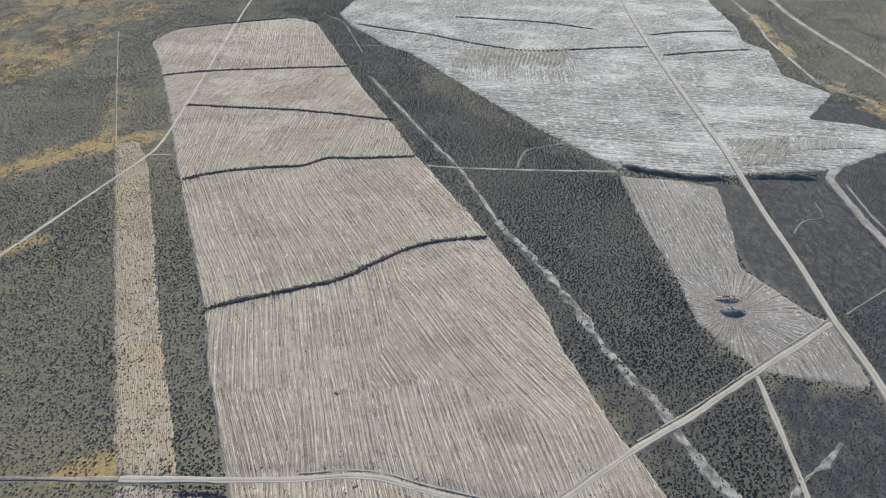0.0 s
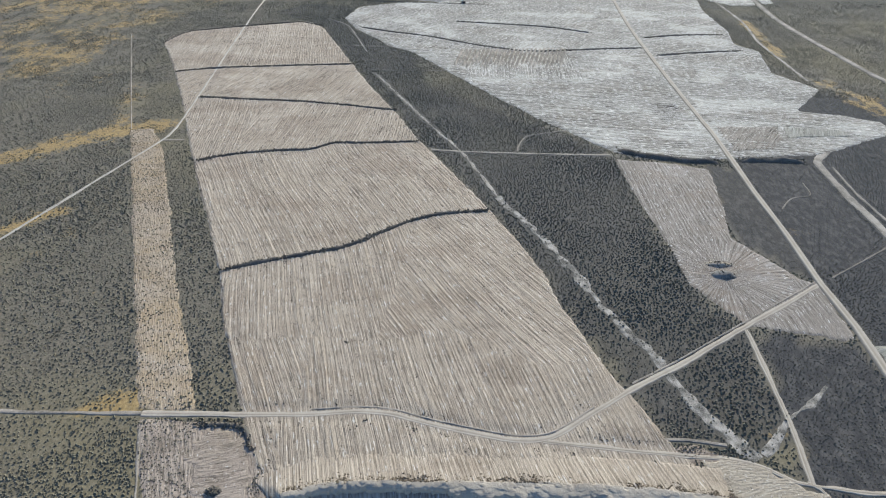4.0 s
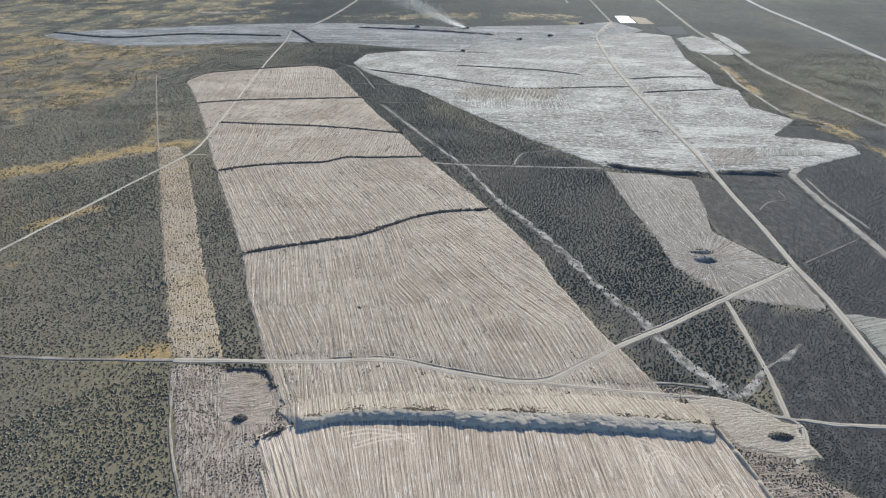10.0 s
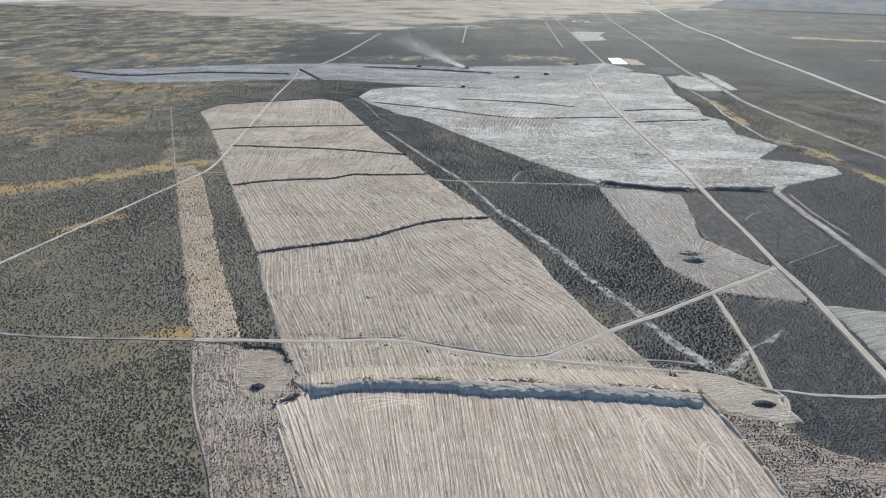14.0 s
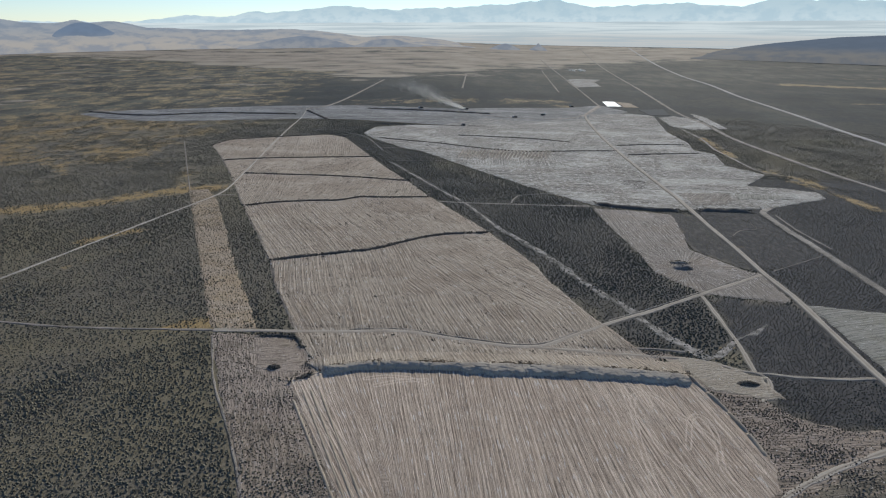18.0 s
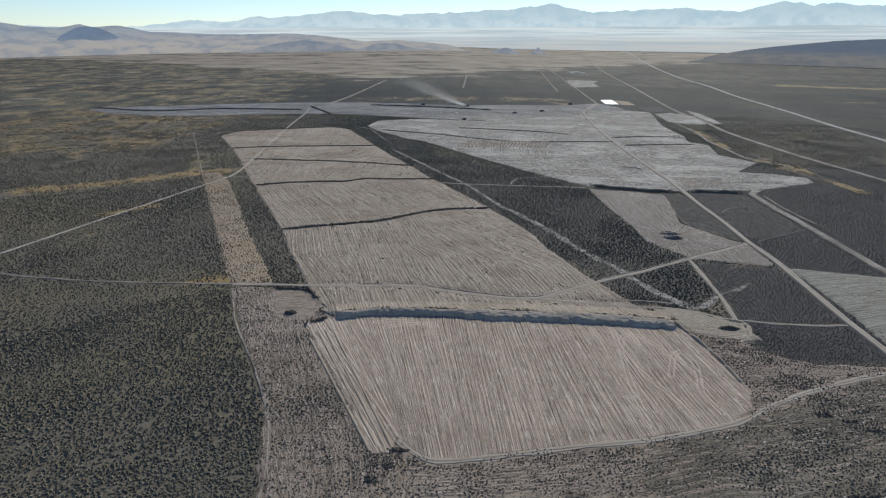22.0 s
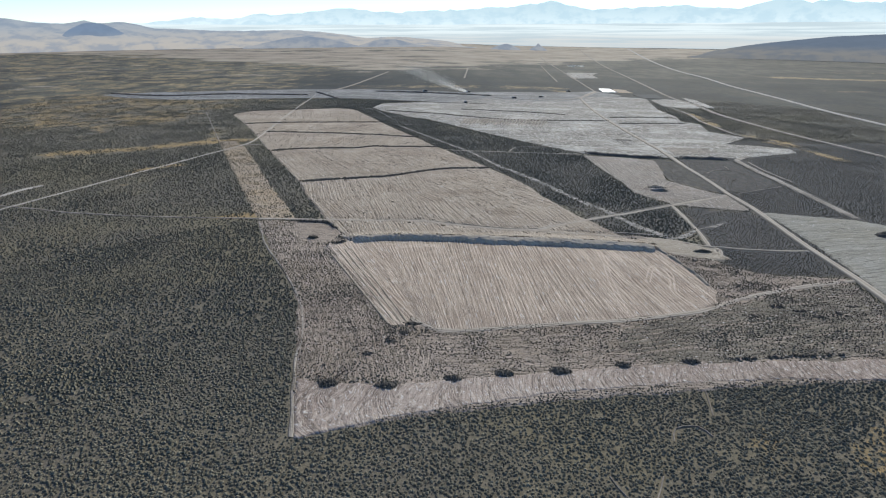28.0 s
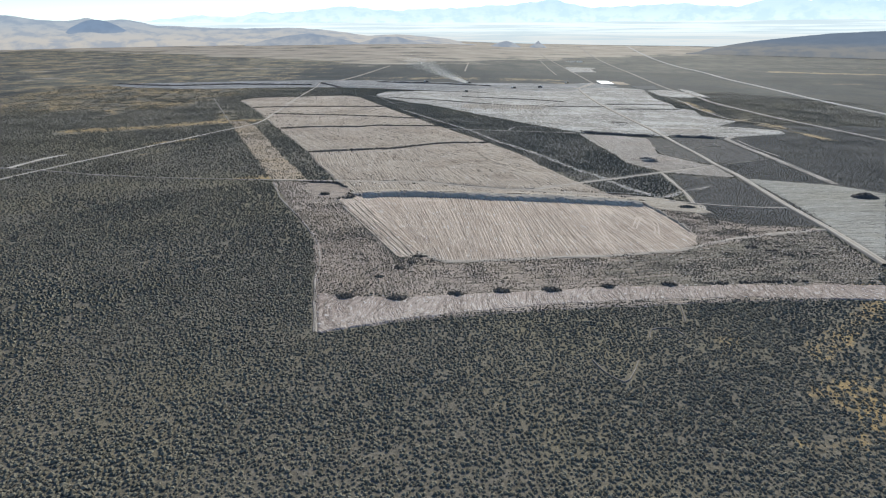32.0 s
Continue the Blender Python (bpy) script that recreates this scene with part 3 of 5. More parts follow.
def brush_material(name, dark, pale):
    n = Nodes(name)
    tint = n.attr("tint")
    c = n.mix(tint, dark, pale)
    c = n.mix(n.math("MULTIPLY", n.ramp(n.noise(n.place(), 3.5, 3.0), 0.5, 0.7), 0.4), c, (0.158, 0.146, 0.110))
    return n.done(c)


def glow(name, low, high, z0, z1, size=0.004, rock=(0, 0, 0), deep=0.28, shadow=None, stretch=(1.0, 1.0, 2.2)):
    """Plain glowing backdrop of far country: haze and slope shadows painted into its colour."""
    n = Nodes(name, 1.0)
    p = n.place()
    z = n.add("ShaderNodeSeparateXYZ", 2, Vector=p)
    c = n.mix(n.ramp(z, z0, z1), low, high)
    # slope shade is painted by noise, not cast by the sun
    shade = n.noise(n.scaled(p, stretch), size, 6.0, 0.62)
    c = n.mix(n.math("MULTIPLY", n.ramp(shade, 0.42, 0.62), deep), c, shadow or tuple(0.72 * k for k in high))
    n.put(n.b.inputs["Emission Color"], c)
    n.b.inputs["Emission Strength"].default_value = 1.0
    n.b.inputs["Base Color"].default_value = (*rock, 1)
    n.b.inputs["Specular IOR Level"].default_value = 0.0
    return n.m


def plain(name, colour, rough=0.6, metal=0.0):
    n = Nodes(name, rough)
    n.b.inputs["Metallic"].default_value = metal
    k = n.noise(n.place(), 2.0, 4.0)
    return n.done(n.mix(n.ramp(k, 0.4, 0.7), colour, tuple(0.8 * c for c in colour)))


M_GROUND = ground_material()
M_FIELD = ploughed("scraped_field_earth", (0.408, 0.336, 0.255), (0.24, 0.192, 0.145), (0.565, 0.473, 0.37), 0.95, (0.27, 0.207, 0.151), 0.63, 1.1, 0.45, 2.2, 0.75, 0.66, 1.6)
M_NEAR = ploughed("striped_field_earth", (0.462, 0.365, 0.277), (0.282, 0.217, 0.163), (0.69, 0.568, 0.45), 1.05, (0.355, 0.266, 0.197), 0.62, 0.6, 0.35, 2.2, 0.6, 0.55, 1.7)
M_FAN = ploughed("brown_fan_earth", (0.30, 0.258, 0.215), (0.17, 0.142, 0.116), (0.43, 0.385, 0.335), 1.0, (0.26, 0.185, 0.125), 0.62, 0.6, 0.8, 1.4, 0.5, 0.6, 2.6, 0.7)
M_EAST = ploughed("pale_field_earth", (0.312, 0.288, 0.246), (0.160, 0.146, 0.126), (0.56, 0.525, 0.46), 1.0, (0.215, 0.184, 0.146), 0.566, 1.5, 0.9, 1.0, 0.85, 0.5, 3.2, 1.0)
M_SIDE = ploughed("streaked_grey_earth", (0.30, 0.283, 0.238), (0.185, 0.172, 0.14), (0.42, 0.40, 0.345), 1.0, (0.26, 0.23, 0.16), 0.66, 0.6)
M_BARE = ploughed("bare_tan_earth", (0.355, 0.30, 0.228), (0.25, 0.208, 0.158), (0.45, 0.39, 0.31), 0.2, (0.31, 0.255, 0.19), 0.63, 0.8, 5.0)
M_BROWN = ploughed("brown_push_rows", (0.25, 0.216, 0.178), (0.14, 0.12, 0.098), (0.43, 0.385, 0.33), 1.2, (0.22, 0.185, 0.145), 0.62, 0.6, 1.5, 0.7)
M_FAR = ploughed("far_cleared_earth", (0.19, 0.186, 0.176), (0.112, 0.109, 0.103), (0.34, 0.332, 0.315), 1.3, (0.18, 0.163, 0.14), 0.60, 0.7, 0.6, 0.25, cloud=0.8)
M_STRIP = ploughed("mown_strip_earth", (0.385, 0.305, 0.217), (0.23, 0.18, 0.128), (0.48, 0.39, 0.295), 0.8, (0.35, 0.245, 0.125), 0.65, 0.9, 3.0, 1.3, 0.5)
M_PITS = ploughed("tracked_strip_earth", (0.335, 0.262, 0.212), (0.165, 0.127, 0.10), (0.56, 0.47, 0.39), 1.0, (0.31, 0.235, 0.185), 0.60, 0.5, 4.5, 1.2)
M_SCRUB = ploughed("dull_scrub_earth", (0.195, 0.162, 0.122), (0.092, 0.078, 0.060), (0.31, 0.262, 0.205), 0.9, (0.20, 0.175, 0.125), 0.64, 1.2, 2.0)
M_ROUGH = ploughed("rough_cleared_earth", (0.315, 0.25, 0.194), (0.13, 0.102, 0.079), (0.45, 0.37, 0.295), 0.9, (0.30, 0.24, 0.165), 0.66, 0.8, 3.5)
M_STONY = earth("pale_stones", (0.38, 0.335, 0.28), (0.18, 0.157, 0.13), (0.50, 0.45, 0.39))
M_PATCHY = earth("stones_and_dead_brush", (0.40, 0.36, 0.31), (0.10, 0.092, 0.078), (0.50, 0.455, 0.40), 3.2)
M_TRACK = earth("stony_track", (0.33, 0.285, 0.235), (0.19, 0.165, 0.135), (0.45, 0.40, 0.34))
M_CHALK = earth("bleached_track", (0.46, 0.415, 0.35), (0.37, 0.33, 0.275), (0.55, 0.50, 0.43))
M_SPOIL = earth("spoil_earth", (0.375, 0.315, 0.24), (0.30, 0.248, 0.187), (0.45, 0.385, 0.30))
M_TIPPED = earth("tipped_soil", (0.40, 0.345, 0.275), (0.33, 0.283, 0.225), (0.47, 0.41, 0.335))
M_HEAPED = earth("dark_heaped_soil", (0.20, 0.185, 0.165), (0.13, 0.118, 0.105), (0.26, 0.24, 0.215))
M_MOUND = earth("brush_and_soil", (0.13, 0.115, 0.098), (0.07, 0.062, 0.054), (0.20, 0.175, 0.148))
M_BRUSH = brush_material("sagebrush", (0.101, 0.090, 0.063), (0.222, 0.197, 0.140))
M_TUFT = brush_material("dry_tufts", (0.105, 0.094, 0.070), (0.25, 0.22, 0.165))
M_HEAP = brush_material("dead_brush", (0.078, 0.066, 0.051), (0.192, 0.160, 0.122))
M_ROOTS = brush_material("torn_roots", (0.085, 0.066, 0.047), (0.25, 0.19, 0.13))
M_WHITE = plain("white_liner", (0.85, 0.85, 0.83), 0.5)
M_ROOF = plain("pale_sheet_metal", (0.62, 0.62, 0.60), 0.5)
M_GRAVEL = earth("pale_gravel", (0.42, 0.39, 0.35), (0.34, 0.31, 0.28), (0.5, 0.47, 0.43), 0.4)
M_DARK = plain("dark_rubber", (0.03, 0.03, 0.03), 0.8)
M_GLASS = plain("dark_window", (0.03, 0.04, 0.05), 0.15)


# ---- the ground ----
def spread(lo, dense_lo, dense_hi, hi, fine, growth=1.13):
    mid = list(np.arange(dense_lo, dense_hi + fine, fine))
    up, s = [mid[-1]], fine
    while up[-1] < hi:
        s *= growth
        up.append(up[-1] + s)
    down, s = [mid[0]], fine
    while down[-1] > lo:
        s *= growth
        down.append(down[-1] - s)
    return np.array(down[:0:-1] + mid + up[1:])


CLEARED = [FIELD_MAIN, FIELD_NEAR, STRIP_PILES, FIELD_EAST, FIELD_FAR, FIELD_FAN, FIELD_SIDE, BARE_EAST, BARE_WEST]


def bushy(x, y):
    """How much of the brush is built: it thins out towards the far plain."""
    edge = (wobble(x, y, 90, 5, 4) - 0.5) * 200
    return (1 - step(750, 960, y + edge)) * (1 - step(545, 710, np.abs(x) + edge))


def sage_cover(x, y):
    """1 where the brush is too far off to be built bush by bush."""
    near = bushy(x, y) * (1 - step(-3, 7, np.abs(x + 9) - 0.79 * (y + 240) - 16)) * step(-186, -176, y)
    return (1 - near) * (0.3 + 0.7 * step(330, 620, y))


def grass_cover(x, y):
    """Dry yellow grass: seams, verges and far streaks."""
    g = np.zeros(np.shape(x))
    for line, wide, much in (*SEAMS, *((a, b, 0.62) for a, b in ( ([(138, -22), (160, 0)], 10),
                       ([(72, 880), (240, 1040)], 45), ([(-144, 1040), (240, 1130)], 60)))):
        g = np.maximum(g, much * np.exp(-(gap(line, x, y) / wide) ** 2))
    west = step(-190, -400, x) * step(330, 520, y) * (1 - step(2400, 3600, y))
    return np.maximum(g, 0.56 * west)


def low_growth(x, y):
    """Burnt-off ground with hardly a shrub, on both sides of the haul road."""
    return 1.0 * (inside(LOW_FAN, x, y) | inside(LOW_EAST, x, y))


def burnt(x, y):
    """Brushland with thin low growth over dark soil, east of the dirt roads."""
    p = sorted(ROAD_EAST, key=lambda k: k[1])
    east = (x > np.interp(y, [k[1] for k in p], [k[0] for k in p])) & (y < 470)
    return np.maximum(step(-20, 25, wobble(x, y, 60, 33, 2) * 30 + 455 - y) * east, np.maximum.reduce([1.0 * inside(BURN, x, y), 0.7 * (inside(DARK_SAGE, x, y) | inside(CORRIDOR, x, y)), 0.9 * low_growth(x, y)]))


def open_plain(x, y):
    """Thin low brush with dry grass in between, on the outer plain with haze painted in, and in bands along the
    highway.
    """
    west = step(-150, -420, x + (y - 500) * 0.1) * step(560, 900, y)
    off = x - (420 + 0.24 * (y - 500))
    lane = 0.5 * np.exp(-((off - 110) / 48) ** 2) + 0.5 * np.exp(-((off - 330) / 60) ** 2)
    return np.maximum.reduce([west, 0.9 * step(1150, 1900, y), lane * (0.6 + 0.8 * wobble(off, y / 5, 120, 29, 4))])


def tan_cover(x, y):
    """Pale dry grassland of the outer plain."""
    edge = np.interp(x, [-2400, -1170, -900, -256, 22, 430, 670, 1440, 4800], [2600, 2400, 2030, 1536, 1680, 2080, 2400, 2700, 2800])
    edge = edge + (wobble(x, y, 400, 8) - 0.5) * 350
    band = step(-300, 350, y - edge)
    west = step(-200, -416, x) * step(368, 560, y)
    east = step(420, 800, x) * step(640, 960, y)
    return np.maximum(band * (0.5 + 0.4 * wobble(x / 4, y, 300, 12, 4)), np.maximum(0.30 * west, 0.06 * east))


def rise(x, y):
    """The far plain swells up towards the hills."""
    return step(1600, 4700, y) * (42 + (wobble(x, y, 900, 41) - 0.5) * 7)


gx, gy = spread(-5200, -530, 545, 5200, 6.5, 1.04), spread(-2500, -210, 740, 4760, 6.5, 1.035)
GX, GY = np.meshgrid(gx, gy)
X, Y = GX.ravel(), GY.ravel()
ids = np.arange(len(X)).reshape(GX.shape)
quads = np.stack([ids[:-1, :-1], ids[:-1, 1:], ids[1:, 1:], ids[1:, :-1]], -1).reshape(-1, 4)
swell = (wobble(X, Y, 40, 3) - 0.5) * 0.3
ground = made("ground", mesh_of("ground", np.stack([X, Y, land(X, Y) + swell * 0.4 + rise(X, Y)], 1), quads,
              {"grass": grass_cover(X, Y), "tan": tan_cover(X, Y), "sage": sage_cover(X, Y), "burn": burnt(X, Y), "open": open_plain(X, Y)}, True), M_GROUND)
tagged(ground, "dry sagebrush plain with grey-brown soil and yellow grass seams", "ground", kind="structure")


# ---- cleared fields: sheets of scraped earth with furrows ----
LANES = (ROAD_WEST, ROAD_SOUTH, ROAD_DIAGONAL, ROAD_EAST, ROAD_LINK, ROAD_NEAR)


def sheet(name, poly, cell, lift, bearing, material, label, ridge=0.16, pitch=2.6, ragged=1.1, twist=0.0, swirl=0.0, category="field", ruts=()):
    """Scraped earth inside an outline; bearing: the furrows' course in degrees, or a function of x, y that gives it or u, v."""
    xs, ys = [p[0] for p in poly], [p[1] for p in poly]
    ax, ay = np.arange(min(xs) - 2, max(xs) + 2, cell), np.arange(min(ys) - 2, max(ys) + 2, cell)
    x, y = [k.ravel() for k in np.meshgrid(ax, ay)]

    def course(x, y, ox, oy):
        a = bearing(ox, oy) if callable(bearing) else np.full(np.shape(x), float(bearing))
        if isinstance(a, tuple):
            u, v = bearing(x, y, ox, oy)
        else:
            a = np.radians(a)
            u, v = x * np.cos(a) - y * np.sin(a), x * np.sin(a) + y * np.cos(a)
        u = u + twist * 40 * (wobble(x, y, 75, 14, 2) - 0.5) + swirl * (wobble(x, y, 14, 15, 2) - 0.5)
        return u, v + swirl * (wobble(x, y, 14, 16, 2) - 0.5)

    u, v = course(x, y, x, y)
    w = u + 1.0 * (wobble(u / 2.0, v / 40.0, 3.2, 17, 2) - 0.5)
    furrow = np.abs(np.sin(np.pi * w / pitch)) * (0.2 + 1.1 * wobble(u, v / 30.0, 2.2, 18, 2))
    calm = np.ones(len(x))
    for lane in LANES:
        calm = np.minimum(calm, step(3.0, 6.5, gap(lane, x, y)))
    worn = np.zeros(len(x))
    for rut in ruts:
        worn = np.maximum(worn, np.exp(-((gap([tuple(k) for k in smooth_line(rut, 3.0)], x, y) - 0.9) / 0.34) ** 2))
    calm = calm * (1 - 0.45 * worn)
    z = land(x, y) + lift + 0.10 + calm * (ridge * furrow + 0.12 * (wobble(x, y, 3.0, 19, 2) - 0.3) + 0.14 * (wobble(x, y, 22, 20, 2) - 0.3))
    cx = x + cell / 2 + ragged * 2 * (wobble(x, y, 4.2, 23, 2) - 0.5)
    cy = y + cell / 2 + ragged * 2 * (wobble(x, y, 4.2, 24, 2) - 0.5)
    keep = inside(poly, cx, cy)
    nx = len(ax)
    i = np.arange(len(x))
    keep &= (i % nx < nx - 1) & (i < len(x) - nx)
    i = i[keep]
    q = np.stack([i, i + 1, i + 1 + nx, i + nx], 1)
    used, q = np.unique(q, return_inverse=True)
    q = q.reshape(-1, 4)
    p, worn = np.stack([x, y, z], 1)[used], worn[used]
    rim = np.bincount(q.ravel(), minlength=len(p)) < 4
    e = np.concatenate([q[:, [0, 1]], q[:, [1, 2]], q[:, [2, 3]], q[:, [3, 0]]])
    e = e[rim[e].all(1)]
    for _ in range(3):
        total, count = np.zeros((len(p), 2)), np.zeros(len(p))
        for a, b in ((0, 1), (1, 0)):
            np.add.at(total, e[:, a], p[e[:, b], :2])
            np.add.at(count, e[:, a], 1)
        k = rim & (count > 0)
        p[k, :2] = 0.4 * p[k, :2] + 0.6 * total[k] / count[k][:, None]
    p[rim, 2] = land(p[rim, 0], p[rim, 1]) - 0.05
    qx, qy = p[q, 0], p[q, 1]
    mx, my = np.repeat(qx.mean(1)[:, None], 4, 1), np.repeat(qy.mean(1)[:, None], 4, 1)
    u, v = course(qx, qy, mx, my)
    ob = made(name, mesh_of(name, p, q, {"rut": worn} if len(ruts) else None, True, {"u": u, "v": v}), material)
    return tagged(ob, label, category, kind="structure")


def line_y(line, x):
    p = sorted(line)
    return np.interp(x, [k[0] for k in p], [k[1] for k in p])


def main_bearing(x, y):
    b = np.where(x < -55 + 0.15 * y + 5 * wobble(x, y, 30, 26, 2), -16.0, -32.0)
    b = np.where(y < 132 + 26 * wobble(x, y, 45, 27, 2), np.where(x < -66 + 14 * wobble(x, y, 20, 28, 2), -24.0, -14.0), b)
    b = np.where(y > line_y(WINDROW_A, x), -27.5, b)
    b = np.where(y > line_y(WINDROW_B, x), np.where(x < -150 + 12 * wobble(x, y, 30, 26, 2), -8.0, 5.0), b)
    b = np.where(y > line_y(WINDROW_C, x), 17.0, b)
    return np.where(y > line_y(WINDROW_D, x), -9.0, b)


def near_flow(x, y, ox=None, oy=None):
    """A side lane with its own course, and stripes that spread out like a hand fan beside it."""
    ox, oy = (x, y) if ox is None else (ox, oy)
    root = x
    for _ in range(6):
        lean = np.interp(root, [-60, -46, -38, -28, -16, -5, 7, 35, 50, 75, 100], [22, 20, 14, 9.5, 7.6, 4.5, 2.5, 4.2, 6, 7, 8])
        root = x - (68 - y) * np.tan(np.radians(lean))
    a = np.radians(-26.5)
    lane = ox < -58.9 + (67.4 - oy) * 0.5
    return np.where(lane, x * np.cos(a) - y * np.sin(a), root), np.where(lane, x * np.sin(a) + y * np.cos(a), y)


def fan_flow(x, y, ox=None, oy=None):
    """Push lines that run together at the brush pile."""
    dx, dy = x - PILE_FAN[0], y - PILE_FAN[1]
    r, t = np.hypot(dx, dy), np.arctan2(dx, dy)
    ox, oy = (x, y) if ox is None else (ox, oy)
    straight = np.hypot(ox - PILE_FAN[0], oy - PILE_FAN[1]) > 28 + 14 * wobble(ox, oy, 9, 28, 2)
    return np.where(straight, x * 1.1, t * 30.0), np.where(straight, y, r * 1.5)


def pile_flow(x, y, ox=None, oy=None):
    """Sweeping push lines that end at each brush pile of the row."""
    px, py = np.array([p[0] for p in PILES] + [92.0, 112.0, 132.0]), np.array([p[1] for p in PILES] + [-28.0, -24.5, -21.0])
    k = np.abs(np.asarray(x if ox is None else ox)[..., None] + 7.0 - px).argmin(-1)
    dx, dy = x - px[k] - 3.0, y - py[k] - 3.0
    r, t = np.hypot(dx, dy), np.arctan2(dx, dy)
    return (t + 0.035 * r) * 15.0, r


def east_bearing(x, y):
    b = np.where(y > 560, 35.0, 96.0)
    b = np.where((y > 480) & (x > 20) & (x < 125) & (y < 556), 2.0, b)
    return np.where((x > 195) & (y > 560), 60.0, b)


sheet("rough_ground", ROUGH, 0.9, 0.02, lambda x, y: np.where(x < -13 - (y + 40) * 0.35, -18.0, 82.0), M_ROUGH, "rough half-cleared earth with scattered shrubs", 0.14, 2.6, 1.3, 0.3, 2.4, "ground")
sheet("rough_ground", SCRUB, 0.9, 0.06, 78.0, M_SCRUB, "dull half-cleared earth with low dark scrub", 0.14, 2.6, 3.5, 0.3, 2.4, "ground")
sheet("mown_strip", STRIP_WEST, 0.9, 0.06, -23.5, M_STRIP, "long mown strip of tan stubble and yellow grass", 0.10, 2.0, 1.2, 0.05)
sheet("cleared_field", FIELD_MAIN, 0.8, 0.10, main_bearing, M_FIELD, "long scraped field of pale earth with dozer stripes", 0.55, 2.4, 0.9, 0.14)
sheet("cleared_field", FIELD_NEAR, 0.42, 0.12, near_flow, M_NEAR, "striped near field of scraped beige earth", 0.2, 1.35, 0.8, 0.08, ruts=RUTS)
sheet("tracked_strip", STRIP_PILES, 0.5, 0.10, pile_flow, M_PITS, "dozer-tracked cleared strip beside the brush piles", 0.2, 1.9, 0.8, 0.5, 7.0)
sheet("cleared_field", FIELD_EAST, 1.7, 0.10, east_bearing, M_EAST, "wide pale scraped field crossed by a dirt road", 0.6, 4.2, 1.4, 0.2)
sheet("cleared_field", FIELD_FAN, 1.1, 0.08, fan_flow, M_FAN, "fan-shaped scraped field with a brush pile", 0.22, 3.0, 1.2, 0.1)
sheet("cleared_field", FIELD_SIDE, 1.3, 0.08, 78.0, M_SIDE, "scraped grey field beyond the dirt road", 0.2, 3.2, 1.2, 0.4)
sheet("cleared_field", EAST_BROWN, 1.3, 0.42, 38.0, M_BROWN, "brown striped corner of the pale field beside the haul road", 0.3, 3.4, 2.0, 0.1)
sheet("cleared_field", EAST_ROWS, 1.0, 0.45, 28.0, M_SIDE, "short grey push rows beside the pale field", 0.4, 4.0, 1.2, 0.05)
sheet("bare_ground", BARE_EAST, 0.7, 0.2, 70.0, M_BARE, "bare tan earth turned over by machines at the track junction", 0.05, 2.2, 2.4, 0.5, 4.0, "ground", TURNS)
sheet("bare_ground", BARE_WEST, 0.7, 0.2, 75.0, M_ROUGH, "bare tan earth beside the small brush pile", 0.04, 2.2, 6.0, 0.5, 4.0, "ground")
sheet("cleared_field", FIELD_FAR, 3.6, 0.25, 88.0, M_FAR, "far grey band of freshly stripped ground", 0.15, 4.8, 3.0, 0.3)


# ---- roads ----
def ribbon(name, line, width, material, label, lift=0.28, ruts=0.10, ragged=0.6, category="road", pitch=2.2):
    p = smooth_line(line, pitch)
    n = len(p)
    d = np.gradient(p, axis=0)
    d /= np.hypot(d[:, 0], d[:, 1])[:, None] + 1e-9
    side = np.stack([d[:, 1], -d[:, 0]], 1)
    across = np.array([-1.0, -0.78, -0.6, -0.42, -0.2, 0.0, 0.2, 0.42, 0.6, 0.78, 1.0])
    height = np.array([-0.1, -0.09, 0.02, -0.06, 0.02, 0.03, 0.02, -0.06, 0.02, -0.09, -0.1])
    s = np.arange(n) * pitch
    seed = int(abs(line[0][0])) % 97
    half_r = width / 2 + ragged * 2 * (wobble(s, 0 * s, 7, seed, 3) - 0.5)
    half_l = width / 2 + ragged * 2 * (wobble(s, 0 * s + 50, 7, seed, 3) - 0.5)
    half_r, half_l = np.maximum(half_r, 0.2), np.maximum(half_l, 0.2)
    half = np.where(across[None, :] < 0, half_l[:, None], half_r[:, None]) * across[None, :]
    x, y = p[:, :1] + side[:, :1] * half, p[:, 1:] + side[:, 1:] * half
    z = land(x, y) + rise(x, y) + lift + height[None, :] * (ruts / 0.1) + 0.08 * (wobble(x, y, 2.4, 31, 2) - 0.5)
    z[:, 0], z[:, -1] = z[:, 0] - lift * 0.8, z[:, -1] - lift * 0.8
    i = np.arange(n * 11).reshape(n, 11)
    q = np.stack([i[:-1, :-1], i[:-1, 1:], i[1:, 1:], i[1:, :-1]], -1).reshape(-1, 4)
    ob = made(name, mesh_of(name, np.stack([x, y, z], -1).reshape(-1, 3), q, {"across": np.tile(across, n)}, True), material)
    return tagged(ob, label, category, kind="structure")


